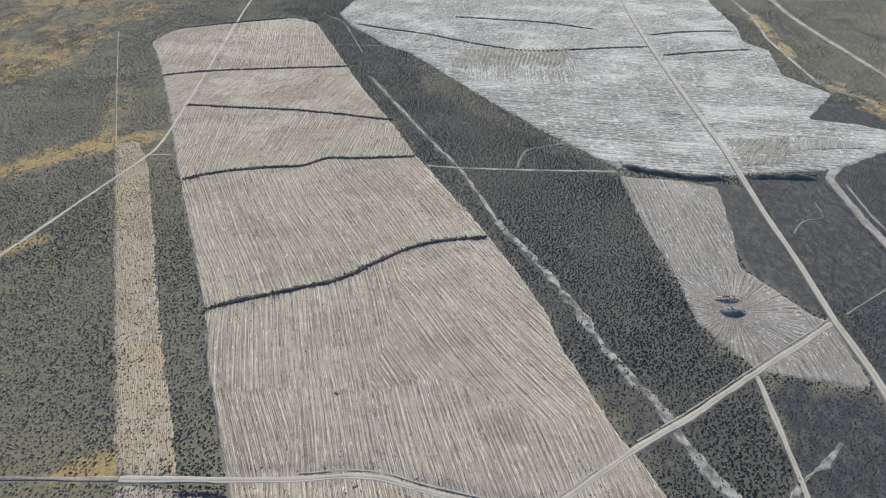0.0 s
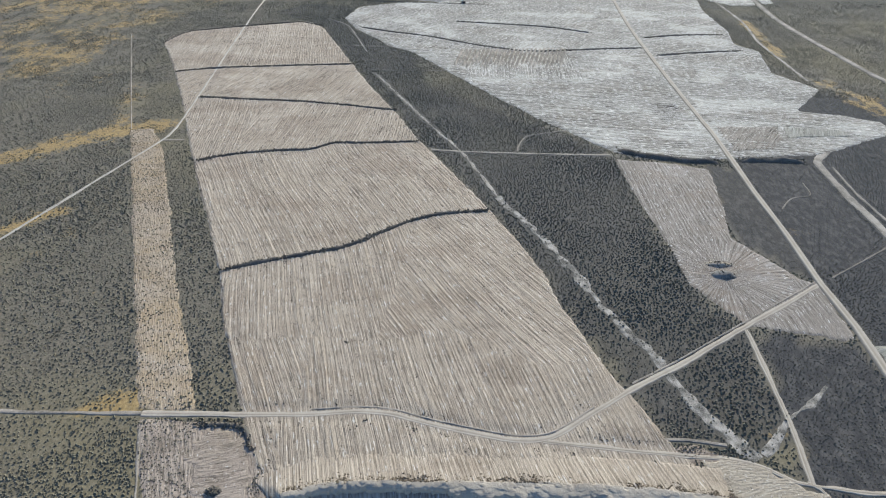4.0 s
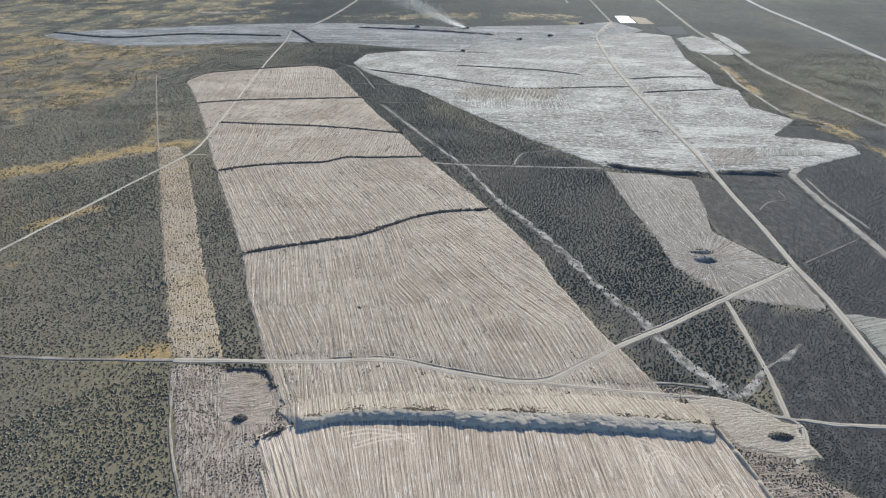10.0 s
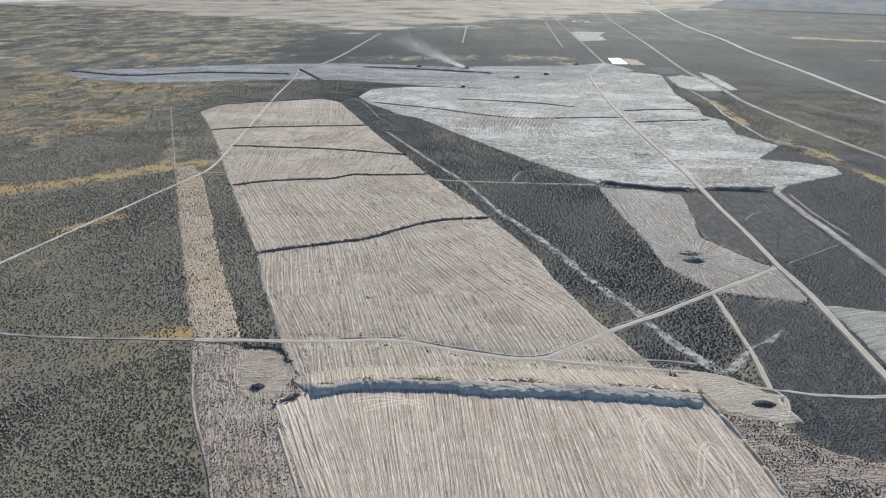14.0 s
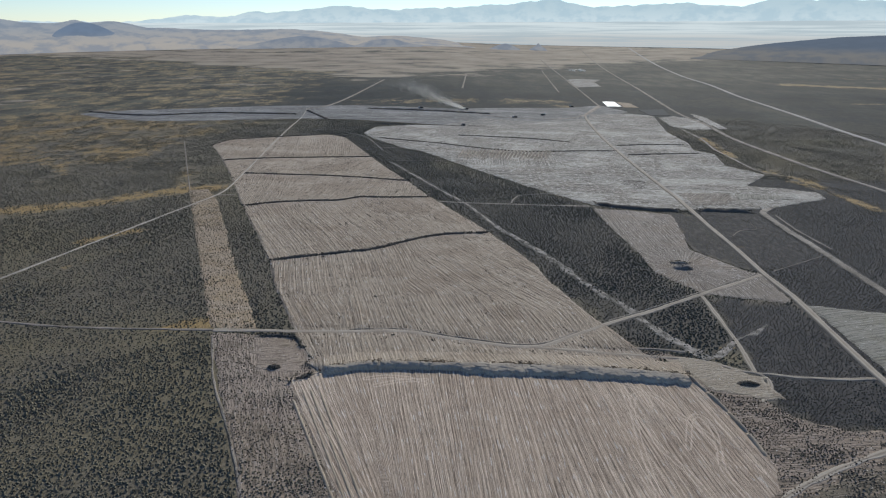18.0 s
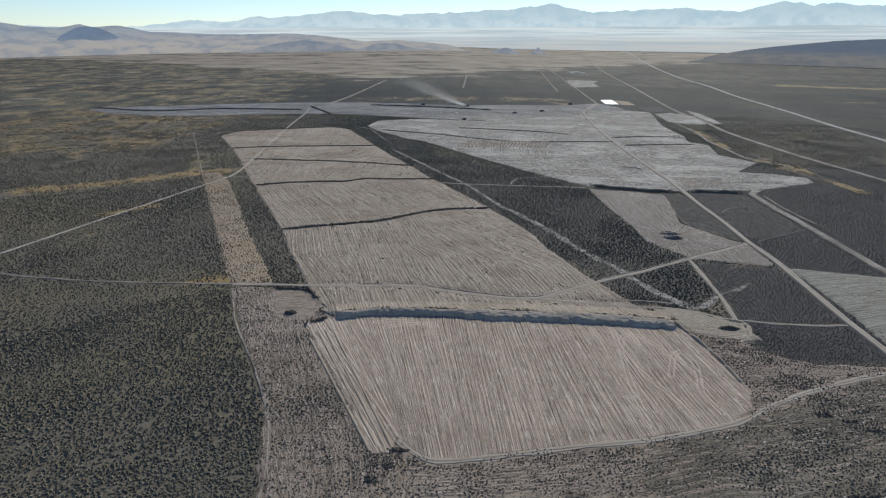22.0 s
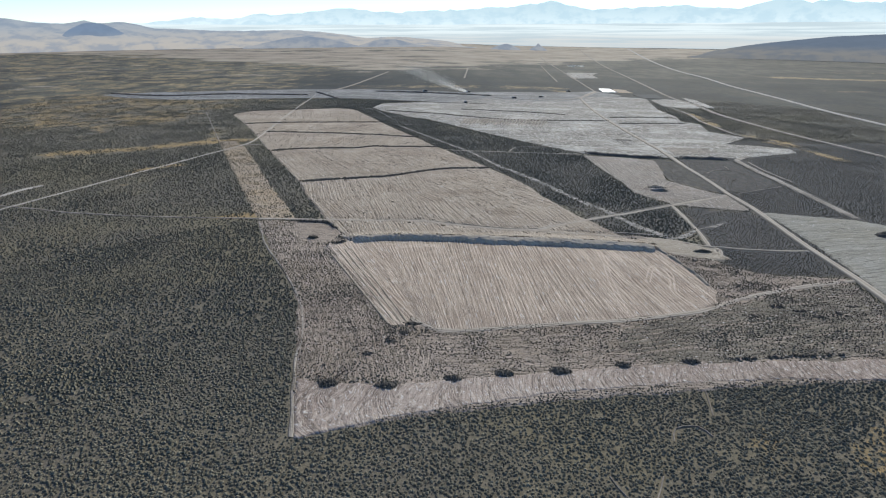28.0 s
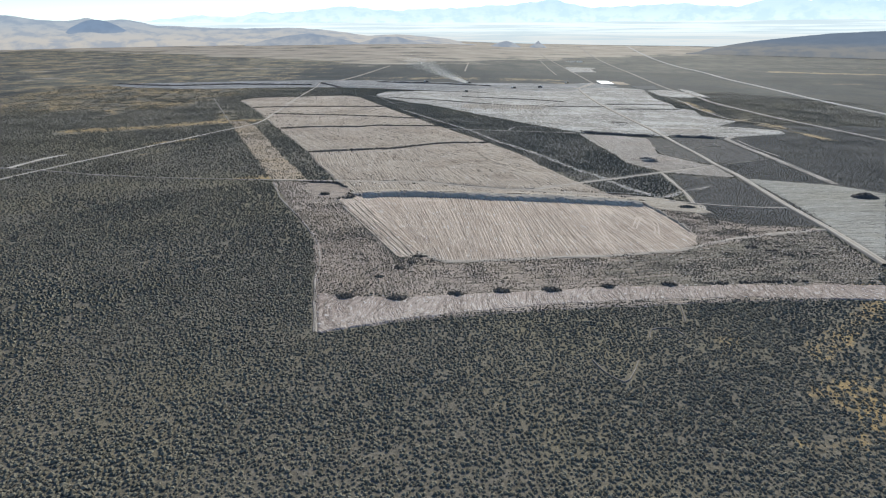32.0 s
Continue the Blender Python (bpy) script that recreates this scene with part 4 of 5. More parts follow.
def road_material(name, centre):
    n = Nodes(name)
    p, a = n.place(), n.math("ABSOLUTE", n.attr("across"))
    grain, patch = n.noise(p, 0.9, 6.0, 0.65), n.noise(p, 0.12, 4.0)
    c = n.mix(n.ramp(patch, 0.3, 0.7), (0.32, 0.27, 0.215), (0.41, 0.355, 0.285))
    lane = n.math("MULTIPLY", n.ramp(a, 0.2, 0.42), n.math("SUBTRACT", 1.0, n.ramp(a, 0.5, 0.75)))
    c = n.mix(n.math("MULTIPLY", lane, 0.7), c, (0.46, 0.405, 0.33))
    c = n.mix(n.math("MULTIPLY", n.math("SUBTRACT", 1.0, n.ramp(a, 0.05, 0.22)), centre), c, (0.22, 0.185, 0.14))
    c = n.mix(n.math("MULTIPLY", n.ramp(n.math("ADD", a, n.math("MULTIPLY", patch, 0.4)), 0.95, 1.2), 0.7), c, (0.25, 0.21, 0.165))
    c = n.mix(n.math("MULTIPLY", n.ramp(grain, 0.5, 0.75), 0.5), c, (0.30, 0.25, 0.20))
    return n.done(c, grain, 0.6, 0.15)


M_LANE = road_material("dirt_road", 0.25)
M_TWOTRACK = road_material("two_track", 0.7)
ROADS = [
    (ROAD_WEST, 2.9, M_LANE, "pale two-lane dirt road crossing the cleared field"),
    (ROAD_BRUSH, 1.7, M_TRACK, "narrow pale dirt road through sagebrush"),
    (ROAD_SOUTH, 2.2, M_TWOTRACK, "faint dirt track along the spoil bank"),
    (ROAD_LINK, 2.6, M_LANE, "narrow pale dirt track through the sagebrush"),
    (ROAD_EAST, 4.4, M_LANE, "straight pale dirt haul road"),
    (ROAD_GAP, 2.2, M_TWOTRACK, "thin dirt track between two fields"),
    (ROAD_DIAGONAL, 1.6, M_CHALK, "diagonal dirt track over field and brush"),
    (ROAD_NORTHWEST, 0.8, M_TRACK, "faint track through yellow grass"),
    (ROAD_NEAR, 2.8, M_TWOTRACK, "dirt track round the near field"),
    (ROAD_EDGE, 1.1, M_STONY, "stony scraped edge of the brushland"),
    (ROAD_WINDING, 5.8, M_STONY, "winding stony wash track"),
    (ROAD_FORK, 3.6, M_CHALK, "pale dirt road fork in the brush"),
    (HIGHWAY, 9.0, M_GRAVEL, "far highway with pale gravel shoulders"),
    (ROAD_OUTER, 7.0, M_TRACK, "far gravel road along the valley"),
    (ROAD_FAR, 5.0, M_TRACK, "far straight access road"),
    (ROAD_BEYOND, 5.0, M_TRACK, "far track beyond the cleared band"),
    (ROAD_STUB_A, 4.5, M_TRACK, "far pale survey line"),
    (ROAD_STUB_B, 4.5, M_TRACK, "far pale survey line"),
    (ROAD_THIN, 2.0, M_TRACK, "thin stony track beside the winding wash"),
    (ROAD_CROSS, 1.0, M_TRACK, "faint pale wheel track in low brush"),
    (ROAD_HAUL, 7.0, M_STONY, "pale haul road along the far cleared band"),
    (ROAD_BYWAY, 3.2, M_STONY, "thin pale track beside the yellow grass seam"),
    (ROAD_LOOP, 2.2, M_TWOTRACK, "pale turning loop at the track junction"),
    (TRACK_TOP, 1.6, M_TRACK, "short pale track between the far field corners"),
    (TRACK_NORTH, 1.3, M_TRACK, "thin pale track leaving the field's far corner"),
    (TRACK_FAINT, 0.8, M_TRACK, "faint straight line through dark brush"),
    (TRACK_SIDE, 1.5, M_TRACK, "short grassy side track beside the field corner"),
    (TRAIL_A, 1.2, M_TRACK, "faint pale trail winding through dark brush"),
    (TRAIL_B, 0.9, M_TRACK, "faint pale trail on burnt-off ground"),
    (TRAIL_C, 0.5, M_TRACK, "narrow animal trail through sagebrush"),
    (TRAIL_D, 0.5, M_TRACK, "narrow animal trail through sagebrush"),
    (TRAIL_E, 0.5, M_TRACK, "narrow animal trail through sagebrush"),
    (ROAD_SPUR, 2.6, M_TWOTRACK, "short dirt spur to the field edge"),
]
for line, width, material, label in ROADS:
    far = (line[-1][1] > 960 or line[0][1] > 960) and line is not ROAD_DIAGONAL
    ribbon("road", line, width, material, label, 0.9 if far else 0.42 if line is ROAD_DIAGONAL else 0.28, pitch=16.0 if far else 2.2, ragged=min(0.6, width * 0.3) * (1.5 if material in (M_TWOTRACK, M_STONY) else 1.0))
ribbon("brushy_track", TRACK_BRUSHY[:4], 2.2, M_STONY, "narrow stony track between dark shrubs", 0.2, 0.03, 0.8, "track")
ribbon("brushy_track", TRACK_BRUSHY[3:], 4.6, M_PATCHY, "overgrown stony track with shrubs in it", 0.16, 0.03, 3.0, "track")
ribbon("brushy_track", TRACK_BRANCH, 2.4, M_PATCHY, "bare stony patch line in dark brush", 0.2, 0.03, 2.2, "track")


# ---- shrubs ----
rng = np.random.default_rng(7)


def bush_shapes(count, sides, blades):
    """Rough low domes with twig blades, about 1 m across and 1 m high."""
    shapes = []
    for _ in range(count):
        v, f = [], []
        for ring, (r, z) in enumerate(((0.40, -0.05), (0.52, 0.42))):
            for k in range(sides):
                a = 2 * math.pi * (k + 0.5 * ring) / sides + rng.uniform(-0.3, 0.3)
                rr = r * rng.uniform(0.68, 1.25)
                v.append((rr * math.cos(a), rr * math.sin(a), z * rng.uniform(0.8, 1.2)))
        v.append((rng.uniform(-0.1, 0.1), rng.uniform(-0.1, 0.1), 0.95))
        rings = len(v) // sides
        for ring in range(rings - 1):
            for k in range(sides):
                a, b = ring * sides + k, ring * sides + (k + 1) % sides
                f += [(a, b, a + sides), (b, b + sides, a + sides)]
        for k in range(sides):
            f.append(((rings - 1) * sides + k, (rings - 1) * sides + (k + 1) % sides, rings * sides))
        for _ in range(blades):
            a, e = rng.uniform(0, 2 * math.pi), rng.uniform(0.15, 1.4)
            d = np.array([math.cos(a) * math.cos(e), math.sin(a) * math.cos(e), math.sin(e)])
            o = d * np.array([0.34, 0.34, 0.5])
            w = np.cross(d, rng.normal(size=3))
            w /= np.linalg.norm(w) + 1e-6
            tip = o + d * rng.uniform(0.2, 0.42)
            k = len(v)
            v += [tuple(o + w * 0.11), tuple(o - w * 0.11), tuple(tip)]
            f.append((k, k + 1, k + 2))
        shapes.append((np.array(v), np.array(f)))
    return shapes


def blunt_shapes(count):
    """Low blunt clumps for brush far away."""
    shapes = []
    for _ in range(count):
        a = 2 * math.pi * np.arange(3) / 3 + rng.uniform(-0.35, 0.35, 3)
        r = rng.uniform(0.40, 0.62, 3)
        foot = np.stack([r * np.cos(a), r * np.sin(a), np.full(3, -0.05)], 1)
        top = np.array([0.55 * (foot[0] + 0.6 * foot[1]), 0.6 * foot[2]]) + rng.uniform(-0.05, 0.05, (2, 3))
        top[:, 2] = rng.uniform(0.66, 0.9, 2)
        shapes.append((np.concatenate([foot, top]), np.array([(0, 1, 3), (1, 2, 4), (1, 4, 3), (2, 0, 4), (0, 3, 4)])))
    return shapes


NEAR_SHAPES, MID_SHAPES, FAR_SHAPES = bush_shapes(8, 4, 6), bush_shapes(6, 3, 1), blunt_shapes(10)


def scatter(name, shapes, x, y, z, size, tall, material, parent=None):
    """One mesh of many bushes."""
    kind = rng.integers(0, len(shapes), len(x))
    turn = rng.uniform(0, 2 * math.pi, len(x))
    tint = np.clip(rng.beta(2, 2.6, len(x)), 0, 1)
    vs, fs, ts, base = [], [], [], 0
    for k, (v, f) in enumerate(shapes):
        i = np.where(kind == k)[0]
        if not len(i):
            continue
        c, s = np.cos(turn[i])[:, None], np.sin(turn[i])[:, None]
        px = (v[:, 0] * c - v[:, 1] * s) * size[i][:, None] + x[i][:, None]
        py = (v[:, 0] * s + v[:, 1] * c) * size[i][:, None] + y[i][:, None]
        pz = v[:, 2] * tall[i][:, None] + z[i][:, None]
        vs.append(np.stack([px, py, pz], -1).reshape(-1, 3))
        fs.append((f[None] + (np.arange(len(i)) * len(v))[:, None, None]).reshape(-1, 3) + base)
        ts.append(np.repeat(tint[i], len(v)))
        base += len(i) * len(v)
    return made(name, mesh_of(name, np.concatenate(vs), np.concatenate(fs), {"tint": np.concatenate(ts)}), material, parent)


def shrub_cover(x, y):
    """How likely a shrub stands at a spot of the plain."""
    keep = 1.0 - 0.5 * step(0.64, 0.76, wobble(x, y, 2.7, 51, 2)) - 0.10 * step(0.55, 0.7, wobble(x, y, 64, 52, 2))
    keep *= 1 - 0.4 * step(-60, 60, y) * step(0.47, 0.6, wobble(x, y, 26, 82, 4)) * step(-110, -300, x) * step(130, 330, y)
    keep *= 1 - (0.4 + 0.45 * step(0, 90, y)) * step(0.42, 0.72, grass_cover(x, y) + 1.5 * (wobble(x, y / 1.5, 8, 81, 3) - 0.5)) * step(0.08, 0.3, grass_cover(x, y))
    jx, jy = x + 2.2 * (wobble(x, y, 4.2, 53, 1) - 0.5), y + 2.2 * (wobble(x, y, 4.2, 54, 1) - 0.5)
    patch = wobble(x, y, 14, 55, 3)
    keep = np.where(inside(ROUGH, jx, jy), 0.62 + 0.35 * step(0.44, 0.62, patch), keep)
    keep = np.where(inside(STRIP_WEST, jx, jy), 0.42 + 0.4 * step(0.48, 0.62, patch), keep)
    keep = np.where(low_growth(x, y) > 0, 0.4, keep)
    for poly in (*CLEARED, EAST_ROWS):
        keep = np.where(inside(poly, jx, jy), 0.0, keep)
    for line, width, _, _ in ROADS:
        keep = np.where(gap(line, x, y) < width / 2 + 0.5, 0.0, keep)
    for line in (TRACK_BRUSHY, TRACK_BRANCH):
        keep = np.where(gap(line, x, y) < 2.6, 0.3, keep)
    return keep


def stand(spacing, x0, x1, y0, y1):
    ax, ay = np.arange(x0, x1, spacing), np.arange(y0, y1, spacing)
    x, y = [k.ravel() for k in np.meshgrid(ax, ay)]
    x = x + rng.uniform(-0.45, 0.45, len(x)) * spacing
    y = y + rng.uniform(-0.45, 0.45, len(y)) * spacing
    seen = np.abs(x + 9) < 0.79 * (y + 240) + 16
    x, y = x[seen], y[seen]
    ok = rng.uniform(0, 1, len(x)) < shrub_cover(x, y)
    return x[ok], y[ok]


def sized(x, y, lo, hi):
    s = rng.uniform(lo, hi, len(x)) * (0.75 + 0.5 * wobble(x, y, 28, 61, 2))
    s = np.where(inside(ROUGH, x, y), s * (0.50 + 0.20 * step(0.50, 0.66, wobble(x, y, 14, 55, 3))), s)
    s = s * (1 - 0.34 * step(0.8, 0.9, burnt(x, y)) - 0.15 * low_growth(x, y))
    s = s * (1 - 0.18 * step(320, 420, x) * step(380, 480, y))
    return np.where(inside(STRIP_WEST, x, y), s * 0.75, s)


def footing(x, y):
    """Height on which a shrub stands."""
    return land(x, y) + 0.24 * (inside(ROUGH, x, y) | inside(STRIP_WEST, x, y))


def shrubs(name, shapes, x, y, lo, hi, label):
    s = sized(x, y, lo, hi)
    low = 1.0 - 0.2 * (1 - step(-20, 90, y)) - step(240, 420, y) * (0.12 + 0.16 * step(-60, -240, x))
    ob = scatter(name, shapes, x, y, footing(x, y), s, s * low * rng.uniform(0.46, 0.74, len(x)), M_BRUSH)
    return tagged(ob, label, "sagebrush", kind="stuff")


x, y = stand(0.96, -160, 160, -180, 40)
near = np.hypot(x + 9, np.maximum(y + 96, 0)) < 112
shrubs("sagebrush", NEAR_SHAPES, x[near], y[near], 0.62, 1.2, "dense grey-green sagebrush over dry soil")
x, y = stand(1.06, -530, 530, -180, 730)
d = np.hypot(x + 9, np.maximum(y + 96, 0))
mid = (d >= 112) & (d < 225)
shrubs("sagebrush", MID_SHAPES, x[mid], y[mid], 0.78, 1.34, "grey-green sagebrush between the cleared fields")
x, y = stand(1.42, -500, 500, -180, 700)
far = np.hypot(x + 9, np.maximum(y + 96, 0)) >= 225
shrubs("sagebrush", FAR_SHAPES, x[far], y[far], 0.82, 1.38, "dark sagebrush stands farther up the plain")
x, y = stand(1.7, -720, 720, 200, 1000)
far = ((np.abs(x) >= 500) | (y >= 700)) & (rng.uniform(0, 1, len(x)) < bushy(x, y))
shrubs("sagebrush", FAR_SHAPES, x[far], y[far], 0.95, 1.6, "thinning sagebrush towards the far plain")


# low tufts between the shrubs
ax, ay = [k.ravel() for k in np.meshgrid(np.arange(-150, 160, 1.1), np.arange(-180, 30, 1.1))]
ax, ay = ax + rng.uniform(-0.5, 0.5, len(ax)), ay + rng.uniform(-0.5, 0.5, len(ay))
ok = (np.abs(ax + 9) < 0.79 * (ay + 240) + 10) & (np.hypot(ax + 9, np.maximum(ay + 96, 0)) < 120)
ax, ay = ax[ok], ay[ok]
ok = (shrub_cover(ax, ay) > 0.15) & (rng.uniform(0, 1, len(ax)) < 0.5)
ax, ay = ax[ok], ay[ok]
ts = rng.uniform(0.25, 0.55, len(ax))
tagged(scatter("grass_tufts", FAR_SHAPES, ax, ay, footing(ax, ay), ts, ts * 0.7, M_TUFT), "low dry tufts between the sagebrush", "grass", kind="stuff")


# clods and torn tufts in the rough ground
ax, ay = [k.ravel() for k in np.meshgrid(np.arange(-120, 170, 1.25), np.arange(-120, 130, 1.25))]
ax, ay = ax + rng.uniform(-0.6, 0.6, len(ax)), ay + rng.uniform(-0.6, 0.6, len(ay))
ok = inside(ROUGH, ax, ay) & (wobble(ax / 3, ay, 2.4, 86, 2) > 0.46)
for poly in CLEARED:
    ok &= ~inside(poly, ax, ay)
ax, ay = ax[ok], ay[ok]
ts = rng.uniform(0.35, 0.8, len(ax))
tagged(scatter("torn_tufts", FAR_SHAPES, ax, ay, land(ax, ay) + 0.24, ts, ts * 0.6, M_HEAP), "torn dark tufts and clods in rows on rough ground", "tufts", kind="stuff")


# rows of torn stubble left along the dozer stripes
def torn_rows(name, poly, bearing, count, label, patchy=0.5):
    xs, ys = [p[0] for p in poly], [p[1] for p in poly]
    x, y = rng.uniform(min(xs), max(xs), count * 3), rng.uniform(min(ys), max(ys), count * 3)
    ok = inside(poly, x, y) & (wobble(x, y, 22, 88, 3) > patchy)
    x, y = x[ok][:count], y[ok][:count]
    a = np.radians(bearing(x, y))
    n = 5
    o = np.cumsum(rng.uniform(0.4, 1.5, (len(x), n)), 1)
    bx = (x[:, None] + np.sin(a)[:, None] * o + rng.normal(0, 0.12, o.shape)).ravel()
    by = (y[:, None] + np.cos(a)[:, None] * o + rng.normal(0, 0.12, o.shape)).ravel()
    ok = inside(poly, bx, by) & (rng.uniform(0, 1, len(bx)) < 0.8)
    for lane in LANES:
        ok &= gap(lane, bx, by) > 3.0
    bx, by = bx[ok], by[ok]
    size = rng.uniform(0.3, 0.75, len(bx))
    tagged(scatter(name, FAR_SHAPES, bx, by, land(bx, by) + 0.26, size, size * 0.85, M_HEAP), label, "stubble", kind="stuff")


torn_rows("torn_stubble", FIELD_EAST, east_bearing, 2600, "dark torn stubble scattered on the pale field", 0.5)
torn_rows("torn_stubble", EAST_DARK, east_bearing, 420, "dense patch of dark stubble on the pale field", 0.3)
torn_rows("torn_stubble", FIELD_MAIN, main_bearing, 6000, "dark torn stubble in rows on the long field", 0.42)


# ---- heaps of pushed-up brush ----
def mound(name, x, y, rx, ry, high, material, seed, parent=None, n=20, sink=0.15):
    k = np.linspace(-1, 1, n)
    a, b = [q.ravel() for q in np.meshgrid(k, k)]
    r = np.hypot(a, b)
    px, py = x + a * rx, y + b * ry
    z = np.clip(1 - r ** 2, 0, 1) ** 0.8 * (0.55 + 0.9 * wobble(px, py, 2.6, seed, 3)) * high + land(px, py) - sink + 0.12
    i = np.arange(n * n).reshape(n, n)
    q = np.stack([i[:-1, :-1], i[:-1, 1:], i[1:, 1:], i[1:, :-1]], -1).reshape(-1, 4)
    q = q[r[q].min(1) < 0.98]
    used, q = np.unique(q, return_inverse=True)
    return made(name, mesh_of(name, np.stack([px, py, z], 1)[used], q.reshape(-1, 4), None, True), material, parent)


def brush_pile(x, y, rx, ry, high, label, group="", soil=M_MOUND, cover=11):
    ob = mound("brush_pile", x, y, rx, ry, high, soil, int(abs(x * 3)) % 89)
    n = int(cover * rx * ry)
    r, a = np.sqrt(rng.uniform(0, 1, n)), rng.uniform(0, 2 * math.pi, n)
    px, py = x + r * rx * 0.95 * np.cos(a), y + r * ry * 0.95 * np.sin(a)
    z = land(px, py) + np.clip(1 - r * r, 0, 1) * high * 0.85
    s = rng.uniform(0.45, 1.05, n)
    tagged(scatter("brush", NEAR_SHAPES, px, py, z, s, s * rng.uniform(0.4, 0.8, n), M_HEAP, ob), kind="stuff")
    return tagged(ob, label, "brush pile", group)


def windrow(line, width, high, label, shapes=MID_SHAPES, per_metre=5.0, group="brush windrows"):
    p = smooth_line(line, 1.5)
    n = len(p)
    d = np.gradient(p, axis=0)
    d /= np.hypot(d[:, 0], d[:, 1])[:, None] + 1e-9
    side = np.stack([d[:, 1], -d[:, 0]], 1)
    k = np.linspace(-1, 1, 9)
    s = np.arange(n) * 1.5
    seed = int(abs(line[0][0])) % 83
    half = width / 2 * (0.6 + 0.8 * wobble(s, 0 * s, 7, seed, 3))
    off = 1.0 * (wobble(s, 0 * s + 9, 15, seed, 2) - 0.5)
    x = p[:, :1] + side[:, :1] * (k[None] * half[:, None] + off[:, None])
    y = p[:, 1:] + side[:, 1:] * (k[None] * half[:, None] + off[:, None])
    ends = np.minimum(1, np.minimum(s, s[::-1]) / 5)[:, None]
    z = land(x, y) + 0.05 + high * (1 - k[None] ** 2) * (0.35 + 0.9 * wobble(x, y, 3.8, seed, 3)) * ends
    i = np.arange(n * 9).reshape(n, 9)
    q = np.stack([i[:-1, :-1], i[:-1, 1:], i[1:, 1:], i[1:, :-1]], -1).reshape(-1, 4)
    ob = made("brush_windrow", mesh_of("brush_windrow", np.stack([x, y, z], -1).reshape(-1, 3), q, None, True), M_MOUND)
    m = int(n * 1.5 * per_metre)
    t = rng.integers(0, n, m)
    o = np.clip(rng.normal(0, 0.5, m), -1.15, 1.15)
    bx, by = p[t, 0] + side[t, 0] * (o * half[t] + off[t]) + rng.uniform(-0.8, 0.8, m), p[t, 1] + side[t, 1] * (o * half[t] + off[t]) + rng.uniform(-0.8, 0.8, m)
    bz = land(bx, by) + high * np.clip(1 - o * o, 0, 1) * 0.6
    bs = rng.uniform(0.6, 1.4, m)
    tagged(scatter("brush", shapes, bx, by, bz, bs, bs * rng.uniform(0.5, 0.9, m), M_HEAP, ob), kind="stuff")
    return tagged(ob, label, "windrow", group)


for line, width, high in ((WINDROW_A, 3.4, 1.6), (WINDROW_B, 3.2, 1.5), (WINDROW_C, 2.9, 1.4), (WINDROW_D, 2.9, 1.4)):
    windrow(line, width, high, "dark windrow of pushed-up dead brush across the field", per_metre=3.2)
windrow(WINDROW_I, 2.4, 1.1, "thin dark brush line along the east field", FAR_SHAPES, 2.0)
windrow(WINDROW_TOP, 2.2, 1.1, "dark brush windrow closing the field's far end", FAR_SHAPES, 2.0)
for line in (WINDROW_E, WINDROW_F, WINDROW_G, WINDROW_H):
    windrow(line, 3.6, 1.6, "long dark brush windrow on the pale east field", FAR_SHAPES, 2.4)
for line in (WINDROW_E, WINDROW_F, WINDROW_G, WINDROW_H):
    ribbon("pushed_soil", [(a, b - 4.0) for a, b in line], 3.0, M_CHALK, "ragged pale edge of pushed soil along a windrow", 0.5, 0.04, 2.2, "soil", 3.0)
for line in (BANK_E, BANK_F):
    windrow(line, 7.0, 2.4, "broad dark bank of brush and soil", FAR_SHAPES, 3.2)
windrow(WINDROW_CORNER, 2.4, 1.2, "low row of dark brush beside the dirt road", MID_SHAPES, 2.6)
for line in (WINDROW_FAR_A, WINDROW_FAR_B, WINDROW_FAR_C):
    windrow(line, 7.0, 2.6, "far dark line of piled brush", FAR_SHAPES, 0.7)
windrow(WINDROW_STRIP, 1.4, 0.35, "low brush row along the tracked strip", NEAR_SHAPES, 1.8)

def soil_ridge(a, b, half=1.4, high=1.5, n=12, material=M_STONY, label="short pale bank of pushed soil on the east field", group="comb of soil ridges"):
    """A short straight bank of pushed soil."""
    p = np.linspace(a, b, n)
    d = (p[-1] - p[0]) / np.hypot(*(p[-1] - p[0]))
    k = np.linspace(-1, 1, 7)
    x, y = p[:, :1] + d[1] * k[None] * half, p[:, 1:] - d[0] * k[None] * half
    ends = np.minimum(1, np.minimum(np.arange(n), np.arange(n)[::-1]) / 2)[:, None]
    z = land(x, y) + 0.12 + (1 - k[None] ** 2) * ends * high * (0.9 + 1.0 * wobble(x, y, 2.5, 85, 2))
    i = np.arange(n * 7).reshape(n, 7)
    q = np.stack([i[:-1, :-1], i[:-1, 1:], i[1:, 1:], i[1:, :-1]], -1).reshape(-1, 4)
    ob = made("soil_ridge", mesh_of("soil_ridge", np.stack([x, y, z], -1).reshape(-1, 3), q, None, True), material)
    return tagged(ob, label, "soil ridge", group)


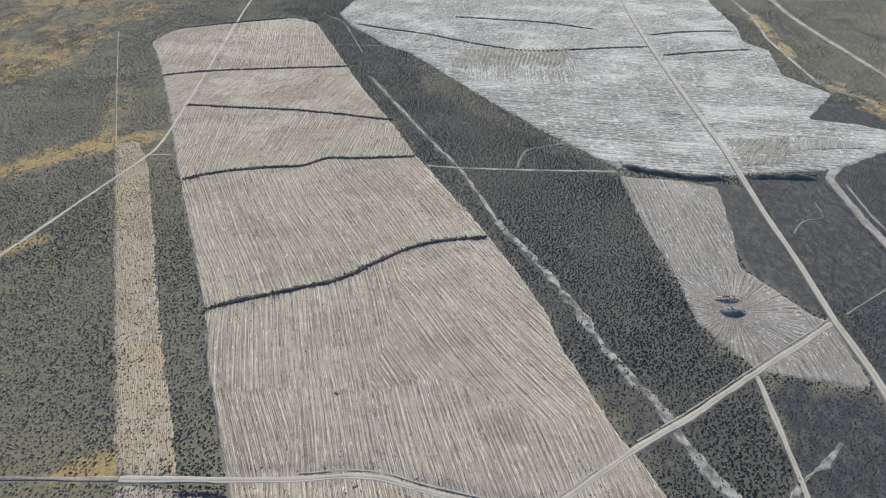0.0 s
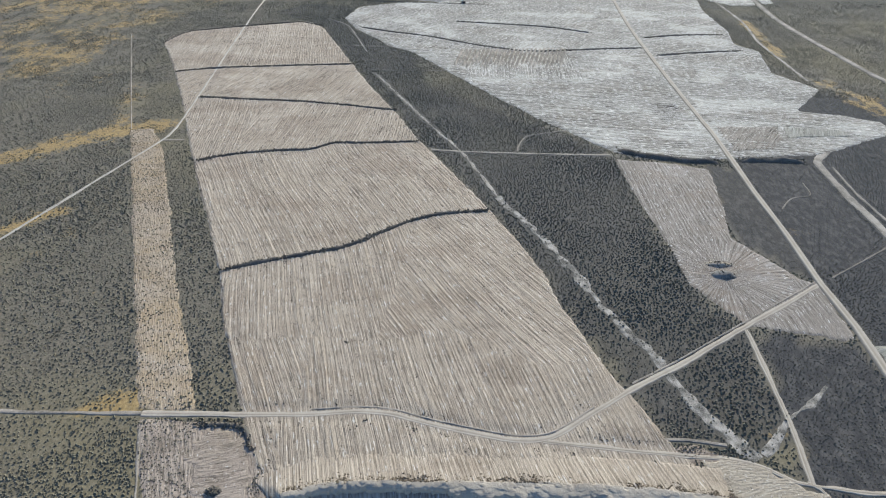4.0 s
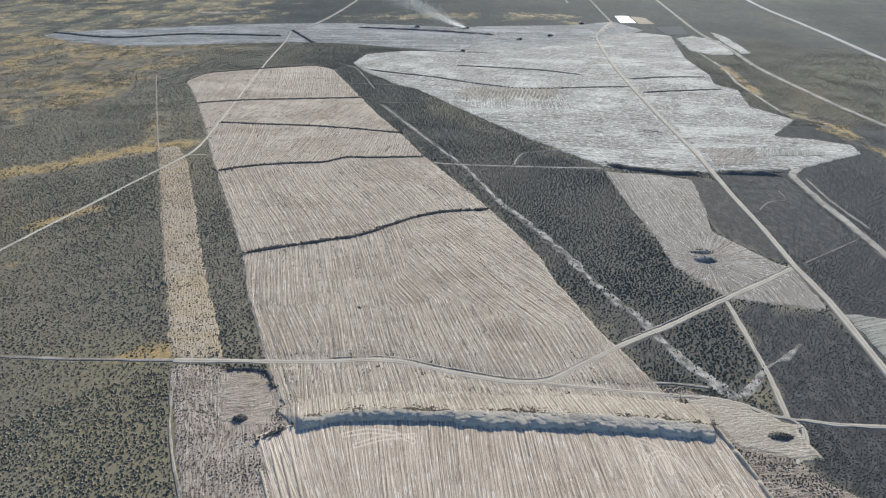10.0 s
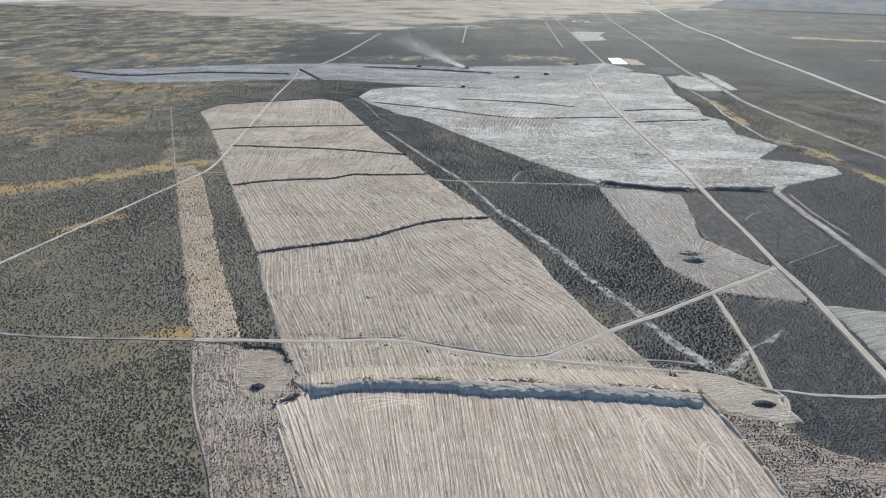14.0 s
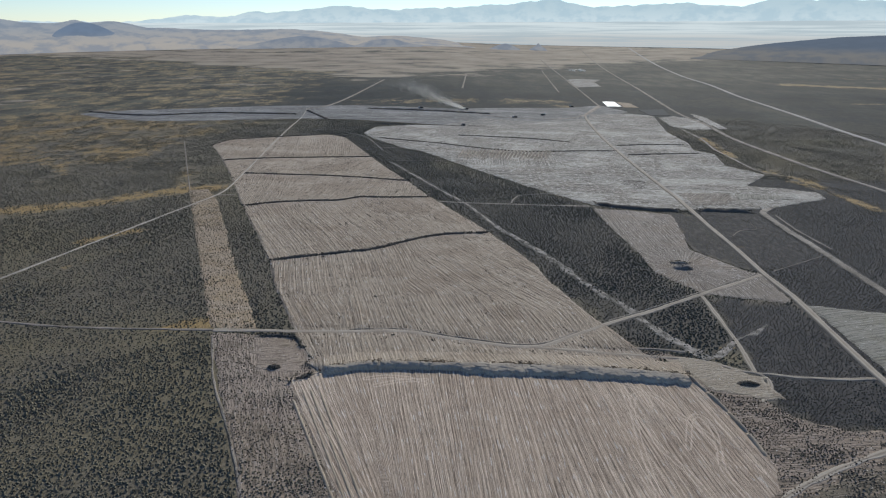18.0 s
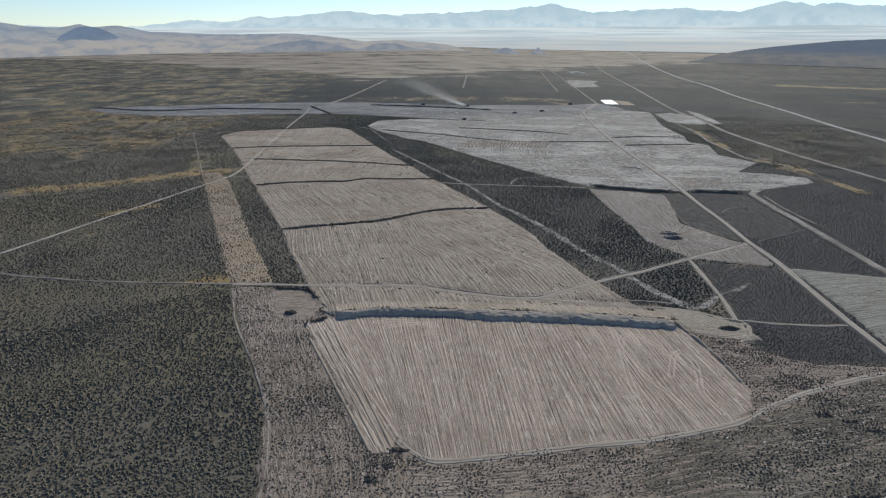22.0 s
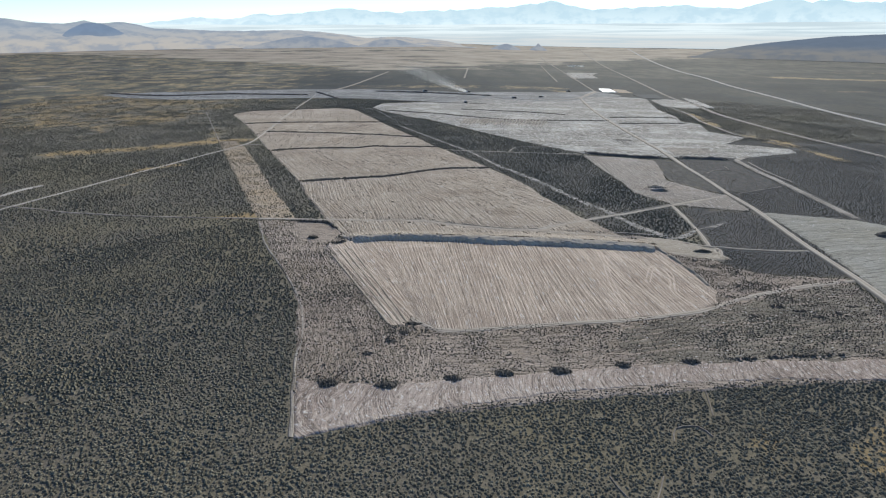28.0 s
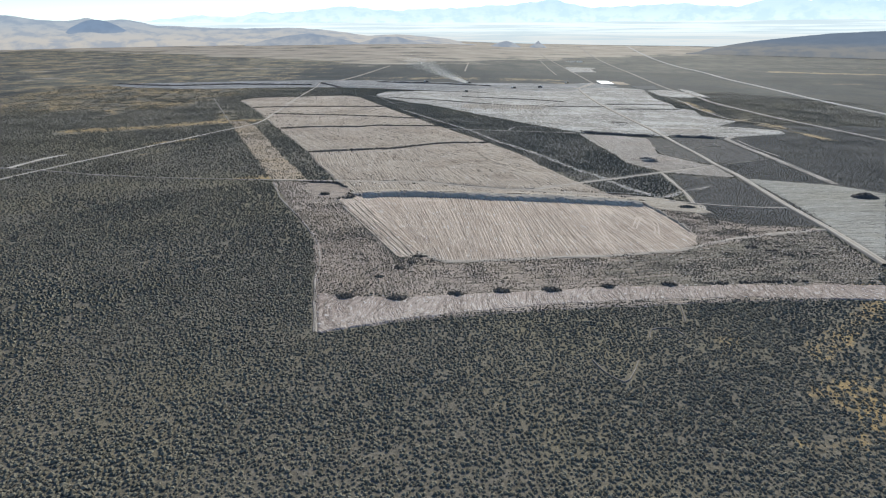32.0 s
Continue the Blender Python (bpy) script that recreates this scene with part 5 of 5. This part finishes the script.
def bladed_berm(line, label, half=0.45, high=0.3):
    """A thin uneven ridge that a grader left along a road."""
    p = smooth_line(line, 0.8)
    n = len(p)
    d = np.gradient(p, axis=0)
    d /= np.hypot(d[:, 0], d[:, 1])[:, None] + 1e-9
    k = np.linspace(-1, 1, 5)[None]
    x, y = p[:, :1] + d[:, 1:] * k * half, p[:, 1:] - d[:, :1] * k * half
    z = land(x, y) + 0.22 + (1 - k ** 2) * high * np.clip(2.6 * wobble(x, y, 3.5, 88, 3) - 0.7, 0, 1.3)
    i = np.arange(n * 5).reshape(n, 5)
    q = np.stack([i[:-1, :-1], i[:-1, 1:], i[1:, 1:], i[1:, :-1]], -1).reshape(-1, 4)
    return tagged(made("soil_berm", mesh_of("soil_berm", np.stack([x, y, z], -1).reshape(-1, 3), q, None, True), M_TRACK), label, "soil berm")


top, low = np.linspace(COMB[0], COMB[1], 25), np.linspace(COMB[2], COMB[3], 25)
for k in range(25):
    soil_ridge(top[k], low[k] + (top[k] - low[k]) * 0.12 * math.sin(k * 1.7))
for k in range(0, 8, 2):
    soil_ridge(LANE_RIDGES[k], LANE_RIDGES[k + 1], 0.7, 0.32, 60, M_SPOIL, "long low soil ridge along the near field's side lane", "ridges of the side lane")
p = smooth_line(RIDGE_EAST, 1.0)
for a, b in zip(p[:-12:12], p[12::12]):
    soil_ridge(a, b + (b - a) * 0.06, 1.1, 0.85, 14, M_SPOIL, "low straight soil berm along the near field's edge", "berm along the near field")
bladed_berm([(a, b + 2.1) for a, b in ROAD_WEST[2:11]], "low bladed berm along the dirt road over the field")
bladed_berm([(a - 0.9, b + 2.0) for a, b in ROAD_WEST[11:]], "low bladed berm along the road between fields")
for k, (px, py) in enumerate(PILES):
    brush_pile(px, py, 3.4 + 0.5 * math.sin(k * 2.1), 2.2 + 0.3 * math.cos(k * 1.7), 1.05, "dark rounded brush pile on the cleared strip", "brush piles in a row")
for k, (px, py) in enumerate(CLUMPS):
    brush_pile(px, py, 2.6 + 1.2 * math.sin(k * 1.9), 1.3 + 0.4 * math.cos(k * 2.3), 0.55, "low dark clump of torn brush on rough ground", "torn brush clumps", M_MOUND, 7)
brush_pile(*PILE_FAN, 7.0, 3.8, 2.2, "large dark heap of soil and brush in the fan-shaped field", "", M_HEAPED, 2)
brush_pile(PILE_FAN[0] + 1, PILE_FAN[1] + 9, 8.0, 2.6, 1.6, "brown heap of soil and brush", "", M_SPOIL, 4)
brush_pile(*PILE_JUNCTION, 5.2, 2.1, 1.3, "long dark brush heap beside the track junction")
brush_pile(*PILE_WEST, 3.0, 1.9, 1.6, "small dark brush pile on bare soil")
brush_pile(*PILE_FIELD, 1.5, 1.2, 0.7, "small left-over brush clump in the field")
brush_pile(*PILE_SIDE, 9.0, 4.8, 3.0, "large dark brush pile on the grey field")


# ---- the spoil bank: a ramp of pushed earth that ends in overlapping tipped loads ----
def spoil_bank(line):
    p = smooth_line(line, 0.32)
    n, m = len(p), 72
    d = np.gradient(p, axis=0)
    d /= np.hypot(d[:, 0], d[:, 1])[:, None] + 1e-9
    side = np.stack([d[:, 1], -d[:, 0]], 1)
    k = np.concatenate([np.linspace(-10.5, 1.4, 16), np.linspace(1.6, 9.8, m - 16)])[None]
    x, y = p[:, :1] + side[:, :1] * k, p[:, 1:] + side[:, 1:] * k
    s = (np.arange(n) * 0.32)[:, None]
    long = float(s[-1, 0])
    ends = np.minimum(1, np.minimum(s, long - s) / 4)
    apron = step(50, 66, s)
    crest = (2.0 + 0.25 * apron + 0.9 * (wobble(s, 0 * s, 14, 71, 3) - 0.5)) * ends
    edge = 2.3 + 1.3 * (wobble(s, 0 * s, 9, 72, 3) - 0.5)
    toe = 5.1 + 1.6 * (wobble(s, 0 * s + 30, 11, 76, 2) - 0.5) + 0 * s
    c = 58.0
    while c < long:
        w = rng.uniform(3.0, 5.5)
        toe = np.maximum(toe, (rng.uniform(7.4, 9.0) - 2.2 * ((s - c) / w) ** 2) * apron)
        c += w * rng.uniform(1.1, 1.7)
    t = np.clip((k - edge) / (toe - edge), 0, 1)
    scarp = 1 - step(0.0, 1.0, t)
    tongue = np.where(t < 0.5, 1 - 0.5 * t, 0.75 * np.cos(np.clip((t - 0.5) / 0.5, 0, 1) * math.pi / 2) ** 0.8)
    ramp = np.clip(1 + (k - edge) / 12.6, 0, 1)
    face = np.where(k < edge, ramp, scarp * (1 - apron) + tongue * apron) * crest
    z = face.copy()
    for _ in range(420):
        c, o, r = rng.uniform(2, long - 2), rng.uniform(0, 1), rng.uniform(0.6, 1.5)
        row = int(c / 0.32)
        east = float(apron[min(row, n - 1), 0])
        o = float(edge[row, 0]) + (0.1 + o * (0.85 - 0.25 * east)) * float(toe[row, 0] - edge[row, 0]) * (0.6 + 0.4 * east)
        lo, hi = max(0, row - 9), min(n, row + 10)
        near = z[lo:hi]
        away = np.hypot((s[lo:hi] - c) / 1.25, k - o)
        away = away * (1 + 0.5 * (wobble(s[lo:hi] + 0 * k, k + 0 * s[lo:hi], 0.9, 74, 2) - 0.5))
        high = float(face[row, int(np.argmin(np.abs(k[0] - o)))]) + rng.uniform(0.22, 0.5)
        load = high - 0.12 * (k - o) - 0.08 * (away / r) ** 2 - 1.5 * np.clip(away - r, 0, 9) / 0.4
        z[lo:hi] = np.where((load > near) & (k > edge[lo:hi] - 0.4), load, near)
    z = z + land(x, y) + np.where(z > 0.02, 0.30, -0.2) + 0.14 * (wobble(x, y, 0.9, 73, 3) - 0.5) * (z > 0.08)
    turn = radians(-14.0)
    i = np.arange(n * m).reshape(n, m)
    q = np.stack([i[:-1, :-1], i[:-1, 1:], i[1:, 1:], i[1:, :-1]], -1).reshape(-1, 4)
    tipped = (k > edge - 0.3)[:-1, :-1].ravel()
    v, uv = np.stack([x, y, z], -1).reshape(-1, 3), {"u": (x * math.cos(turn) - y * math.sin(turn)).ravel(), "v": (x * math.sin(turn) + y * math.cos(turn)).ravel()}
    ob = None
    for name, kept, material in (("spoil_bank", ~tipped, M_FIELD), ("tipped_face", tipped, M_TIPPED)):
        used, f = np.unique(q[kept], return_inverse=True)
        piece = made(name, mesh_of(name, v[used], f.reshape(-1, 4), {key: value[used] for key, value in uv.items()}, True), material, ob)
        ob = ob or piece
    return tagged(ob, "scalloped bank of tipped grey-beige soil across the field", "spoil bank")


spoil_bank(SPOIL)
p = smooth_line([(a, b + 0.9) for a, b in SPOIL[1:]], 0.8)
i = rng.integers(0, len(p), 1900)
cx, cy = p[i, 0] + rng.normal(0, 0.5, 1900), p[i, 1] - 3.2 + np.abs(rng.normal(0, 1.3, 1900))
cs = rng.uniform(0.25, 0.8, 1900) * (wobble(cx, cy, 7, 77, 3) > 0.40)
tagged(scatter("brush_debris", NEAR_SHAPES, cx, cy, land(cx, cy) + 0.3 + 2.1 * np.clip(1 - (cy - np.interp(cx, [a for a, _ in SPOIL], [b for _, b in SPOIL]) + 2.4) / 12.6, 0, 1), cs, cs * 0.55, M_ROOTS), "torn brown brush and roots behind the spoil bank", "debris", kind="stuff")
windrow(SPOIL_TAIL, 2.8, 1.4, "short low bank of brush and soil", MID_SHAPES, 2.0)


# ---- far country ----
def box(bm, x, y, z, sx, sy, sz, bevel=0.0):
    m = Matrix.Translation((x, y, z)) @ Matrix.Diagonal((sx, sy, sz, 1))
    g = bmesh.ops.create_cube(bm, size=1.0, matrix=m)
    if bevel:
        edges = {e for v in g["verts"] for e in v.link_edges}
        bmesh.ops.bevel(bm, geom=list(edges), offset=bevel, segments=1, affect="EDGES")


def part(name, bm, material, parent, label=""):
    me = bpy.data.meshes.new(name)
    bm.to_mesh(me)
    bm.free()
    return made(name, me, material, parent, label)


def cubed(name, material, parent, *boxes, bevel=0.05, label=""):
    bm = bmesh.new()
    for b in boxes:
        box(bm, *b, bevel)
    return part(name, bm, material, parent, label)


M_POND = plain("dark_liner", (0.05, 0.055, 0.06), 0.95)
M_DARKMETAL = plain("dark_steel", (0.10, 0.095, 0.09), 0.6)


def haul_truck():
    root = new("haul_truck")
    cubed("chassis", M_DARK, root, (0, 0, 1.0, 2.2, 8.5, 0.5))
    cubed("cab", M_ROOF, root, (0, 3.0, 2.3, 2.3, 2.0, 2.1), bevel=0.15)
    cubed("windscreen", M_GLASS, root, (0, 4.02, 2.7, 1.9, 0.06, 0.8))
    cubed("bed", M_DARKMETAL, root, (0, -1.3, 2.3, 2.7, 5.6, 1.6), bevel=0.2)
    for sx in (-1.15, 1.15):
        for sy in (3.0, -1.6, -3.2):
            bm = bmesh.new()
            bmesh.ops.create_cone(bm, cap_ends=True, segments=14, radius1=0.75, radius2=0.75, depth=0.5, matrix=pose(sx, sy, 0.75, 0, 90, 0))
            part("wheel", bm, M_DARK, root)
    return tagged(root, "pale haul truck working on the far cleared band", "truck", "machines on the far field")


truck = haul_truck()
spots = [(k[0], k[1], a) for k, a in zip(TRUCKS, (80, 95, -70, 20, 110, 60))]
truck.matrix_basis = pose(spots[0][0], spots[0][1], float(land(spots[0][0], spots[0][1])) + 0.35, 0, 0, spots[0][2])
for tx, ty, ta in spots[1:]:
    copy_thing(truck, pose(tx, ty, float(land(tx, ty)) + 0.35, 0, 0, ta))


def slab(name, poly, material, label, lift=0.4, category="pad"):
    """A raised pad with straight sides."""
    bm = bmesh.new()
    top = [bm.verts.new((a, b, float(land(a, b)) + lift)) for a, b in poly]
    low = [bm.verts.new((a, b, float(land(a, b)) - 0.3)) for a, b in poly]
    bm.faces.new(top)
    for k in range(len(poly)):
        j = (k + 1) % len(poly)
        bm.faces.new((top[k], low[k], low[j], top[j]))
    bmesh.ops.recalc_face_normals(bm, faces=bm.faces)
    me = bpy.data.meshes.new(name)
    bm.to_mesh(me)
    bm.free()
    return tagged(made(name, me, material), label, category, kind="structure")


slab("liner_pad", PAD, M_WHITE, "bright white lined pad at the end of the haul road", 0.8)
sheet("gravel_lot", LOT, 3.0, 0.3, 80.0, M_EAST, "grey gravel lot of the far work camp", 0.05, 4.0, 3.0, 0.2, 0.0, "pad")
sheet("gravel_lot", LOT_SOUTH, 3.0, 0.4, 80.0, M_EAST, "bleached gravel lot beside the access road", 0.05, 4.0, 3.0, 0.2, 0.0, "pad")
sheet("stock_yard", YARD, 2.4, 0.3, 70.0, M_EAST, "pale stock yard beside the far gravel road", 0.2, 5.0, 3.5, 0.3, 3.0, "pad")
sheet("stock_yard", YARD_ROADSIDE, 2.4, 0.3, 40.0, M_EAST, "long pale lay-by beside the far gravel road", 0.1, 5.0, 3.0, 0.3, 3.0, "pad")
sheet("stock_yard", APRON, 2.4, 0.3, 40.0, M_STRIP, "tan earth apron beside the white pad", 0.1, 5.0, 3.0, 0.3, 3.0, "pad")
sheet("gravel_lot", CAMP, 3.0, 0.5, 80.0, M_EAST, "pale levelled camp ground", 0.05, 4.0, 3.0, 0.2, 0.0, "pad")
slab("dark_pond", POND, M_POND, "dark lined pond beside the white pad")


def trailer():
    root = new("site_trailer")
    cubed("body", M_ROOF, root, (0, 0, 1.9, 3.2, 12.0, 2.6), bevel=0.08)
    cubed("roof", M_WHITE, root, (0, 0, 3.3, 3.5, 12.3, 0.25))
    for sy in (-4, 0, 4):
        cubed("window", M_GLASS, root, (-1.62, sy, 2.1, 0.06, 1.4, 0.9))
    cubed("skirt", M_DARK, root, (0, 0, 0.35, 3.0, 11.6, 0.7))
    return tagged(root, "pale site trailer standing in the far work camp", "trailer", "trailers of the work camp")


first = trailer()
base = np.array(LOT[0]), np.array(LOT[1]), np.array(LOT[3])
placed = 0
for r in range(6):
    for c in range(5):
        if rng.uniform() < 0.3:
            continue
        q = base[0] + (base[1] - base[0]) * (0.12 + 0.17 * c) + (base[2] - base[0]) * (0.04 + 0.075 * r)
        m = pose(q[0], q[1], float(land(*q)) + 0.4, 0, 0, -78 + rng.uniform(-6, 6))
        if placed == 0:
            first.matrix_basis = m
        else:
            copy_thing(first, m)
        placed += 1


# ---- dust behind the haul truck ----
def dust(x, y):
    """A thin cloud of fine flakes that thins out as it drifts."""
    n = 22000
    t = rng.uniform(0, 1, n) ** 1.3
    wide = 2.0 + 17.0 * t
    px = x - 4 - 112 * t + rng.normal(0, 1, n) * wide
    py = y + 54 * t + rng.normal(0, 1, n) * wide
    pz = float(land(x, y)) + 1.5 + 38 * t ** 1.2 + np.abs(rng.normal(0, 1, n)) * wide * 0.45
    size = rng.uniform(0.08, 0.26, n)
    d = rng.normal(size=(n, 3, 3)) * size[:, None, None]
    v = np.stack([px, py, pz], 1)[:, None] + d
    m = Nodes("drifting_dust", 1.0)
    me = mesh_of("dust_cloud", v.reshape(-1, 3), np.arange(3 * n).reshape(-1, 3))
    m.done((0.86, 0.82, 0.76))
    thin = m.t.nodes.new("ShaderNodeBsdfTranslucent")
    thin.inputs["Color"].default_value = (0.9, 0.87, 0.82, 1.0)
    both = m.t.nodes.new("ShaderNodeMixShader")
    both.inputs[0].default_value = 0.6
    m.t.links.new(m.b.outputs[0], both.inputs[1])
    m.t.links.new(thin.outputs[0], both.inputs[2])
    m.t.links.new(both.outputs[0], m.t.nodes["Material Output"].inputs["Surface"])
    ob = made("dust_cloud", me, m.m)
    tagged(ob, "thin drifting cloud of pale dust behind the truck", "dust", kind="stuff")


dust(*TRUCKS[0])


# ---- hills and mountains along the horizon ----
def range_of(name, dist, peaks, foot, depth, material, label, az0, az1, rough=0.12, seed=0, eye=112.0, soft=5, gully=0.25):
    """A ridge of summits (bearing and elevation in degrees) seen from the plain, with gullied slopes towards it."""
    n, m = max(40, int(3.4 * (az1 - az0))), 14
    az = np.linspace(az0, az1, n)
    fine = np.interp(az, [p[0] for p in peaks], [p[1] for p in peaks], left=foot, right=foot)
    k = np.exp(-np.linspace(-2, 2, soft) ** 2)
    top = np.convolve(np.pad(fine, soft // 2, mode="edge"), k / k.sum(), "valid")[:n]
    top = top + rough * (wobble(az * 40, 0 * az, 26, seed, 5) - 0.5) * step(foot, foot + 0.4, top)
    rows = []
    for k in range(m):
        t = k / (m - 1)
        r = dist + depth * t
        spur = np.abs(wobble(az * 60 + 25 * t, 0 * az + 40 * t, 80, seed + 3, 4) - 0.5) * 2
        rise = t ** (0.75 + gully * spur)
        z = eye + r * np.tan(np.radians(foot + (top - foot) * rise))
        if k == 0:
            z = z * 0 - 90
        rows.append(np.stack([r * np.sin(np.radians(az)), -160 + r * np.cos(np.radians(az)), z], 1))
    v = np.concatenate(rows)
    i = np.arange(len(v)).reshape(m, n)
    q = np.stack([i[:-1, :-1], i[:-1, 1:], i[1:, 1:], i[1:, :-1]], -1).reshape(-1, 4)
    return tagged(made(name, mesh_of(name, v, q, None, True), material), label, "mountains", kind="structure")


# range and valley: haze is put into the emission colours
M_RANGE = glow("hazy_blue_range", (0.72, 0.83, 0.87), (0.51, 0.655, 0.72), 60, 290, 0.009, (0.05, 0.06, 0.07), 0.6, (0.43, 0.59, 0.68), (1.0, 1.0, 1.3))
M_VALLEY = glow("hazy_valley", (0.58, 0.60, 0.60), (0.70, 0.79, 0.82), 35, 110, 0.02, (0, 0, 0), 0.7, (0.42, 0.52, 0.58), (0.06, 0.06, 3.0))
# hills and knolls glow; blue slope shadows and haze sit in the colours
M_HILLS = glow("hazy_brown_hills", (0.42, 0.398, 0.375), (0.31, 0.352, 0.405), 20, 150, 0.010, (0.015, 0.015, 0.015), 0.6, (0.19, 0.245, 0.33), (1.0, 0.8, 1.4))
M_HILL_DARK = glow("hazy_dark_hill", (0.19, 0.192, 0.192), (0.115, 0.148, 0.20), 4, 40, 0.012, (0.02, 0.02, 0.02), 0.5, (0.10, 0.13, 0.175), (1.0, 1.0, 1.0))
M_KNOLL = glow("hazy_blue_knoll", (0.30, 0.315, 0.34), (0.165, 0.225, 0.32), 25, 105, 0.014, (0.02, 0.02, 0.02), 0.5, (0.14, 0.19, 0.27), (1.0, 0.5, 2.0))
FAR_RIDGE = [(-60, 0.6), (-26.8, 0.48), (-24.2, 0.67), (-22.4, 1.03), (-19.2, 0.83), (-17.3, 1.21), (-13.4, 1.37), (-10.9, 1.71), (-8.9, 1.87), (-6.9, 1.59), (-4.3, 1.55), (-1.2, 1.75), (-0.1, 1.65), (3.5, 1.84), (6.1, 1.97), (8.6, 2.20), (9.8, 2.47), (11.1, 2.09), (13.6, 1.70), (15.1, 1.69), (18.4, 1.88), (21.1, 2.03), (22.5, 1.84), (25.6, 1.66), (27.5, 2.19), (28.7, 2.37), (29.9, 2.22), (30.7, 2.00), (32.4, 2.16), (33.7, 1.93), (35.3, 2.01), (42, 1.9), (50, 1.6), (62, 1.4)]
BROWN_RIDGE = [(-62, 1.0), (-45, 0.9), (-35.5, 0.75), (-34.0, 0.48), (-32.3, 0.41), (-31.2, 0.50), (-30.4, 0.67), (-29.7, 0.42), (-28.6, 0.51), (-27.8, 0.60), (-26.6, 0.35), (-25.6, 0.09), (-23.9, 0.04), (-21.6, -0.09), (-17.9, -0.14), (-14.5, -0.05), (-11.5, -0.20), (-9.5, -0.44), (-7.5, -0.74), (-4.3, -0.64), (-2.2, -0.79), (0.4, -1.04), (3, -1.6)]
DARK_RIDGE = [(22.0, -2.3), (24.4, -1.68), (25.6, -1.48), (27.7, -1.14), (30.5, -0.81), (32.7, -0.58), (35.9, -0.40), (44, 0.0), (64, 0.3)]
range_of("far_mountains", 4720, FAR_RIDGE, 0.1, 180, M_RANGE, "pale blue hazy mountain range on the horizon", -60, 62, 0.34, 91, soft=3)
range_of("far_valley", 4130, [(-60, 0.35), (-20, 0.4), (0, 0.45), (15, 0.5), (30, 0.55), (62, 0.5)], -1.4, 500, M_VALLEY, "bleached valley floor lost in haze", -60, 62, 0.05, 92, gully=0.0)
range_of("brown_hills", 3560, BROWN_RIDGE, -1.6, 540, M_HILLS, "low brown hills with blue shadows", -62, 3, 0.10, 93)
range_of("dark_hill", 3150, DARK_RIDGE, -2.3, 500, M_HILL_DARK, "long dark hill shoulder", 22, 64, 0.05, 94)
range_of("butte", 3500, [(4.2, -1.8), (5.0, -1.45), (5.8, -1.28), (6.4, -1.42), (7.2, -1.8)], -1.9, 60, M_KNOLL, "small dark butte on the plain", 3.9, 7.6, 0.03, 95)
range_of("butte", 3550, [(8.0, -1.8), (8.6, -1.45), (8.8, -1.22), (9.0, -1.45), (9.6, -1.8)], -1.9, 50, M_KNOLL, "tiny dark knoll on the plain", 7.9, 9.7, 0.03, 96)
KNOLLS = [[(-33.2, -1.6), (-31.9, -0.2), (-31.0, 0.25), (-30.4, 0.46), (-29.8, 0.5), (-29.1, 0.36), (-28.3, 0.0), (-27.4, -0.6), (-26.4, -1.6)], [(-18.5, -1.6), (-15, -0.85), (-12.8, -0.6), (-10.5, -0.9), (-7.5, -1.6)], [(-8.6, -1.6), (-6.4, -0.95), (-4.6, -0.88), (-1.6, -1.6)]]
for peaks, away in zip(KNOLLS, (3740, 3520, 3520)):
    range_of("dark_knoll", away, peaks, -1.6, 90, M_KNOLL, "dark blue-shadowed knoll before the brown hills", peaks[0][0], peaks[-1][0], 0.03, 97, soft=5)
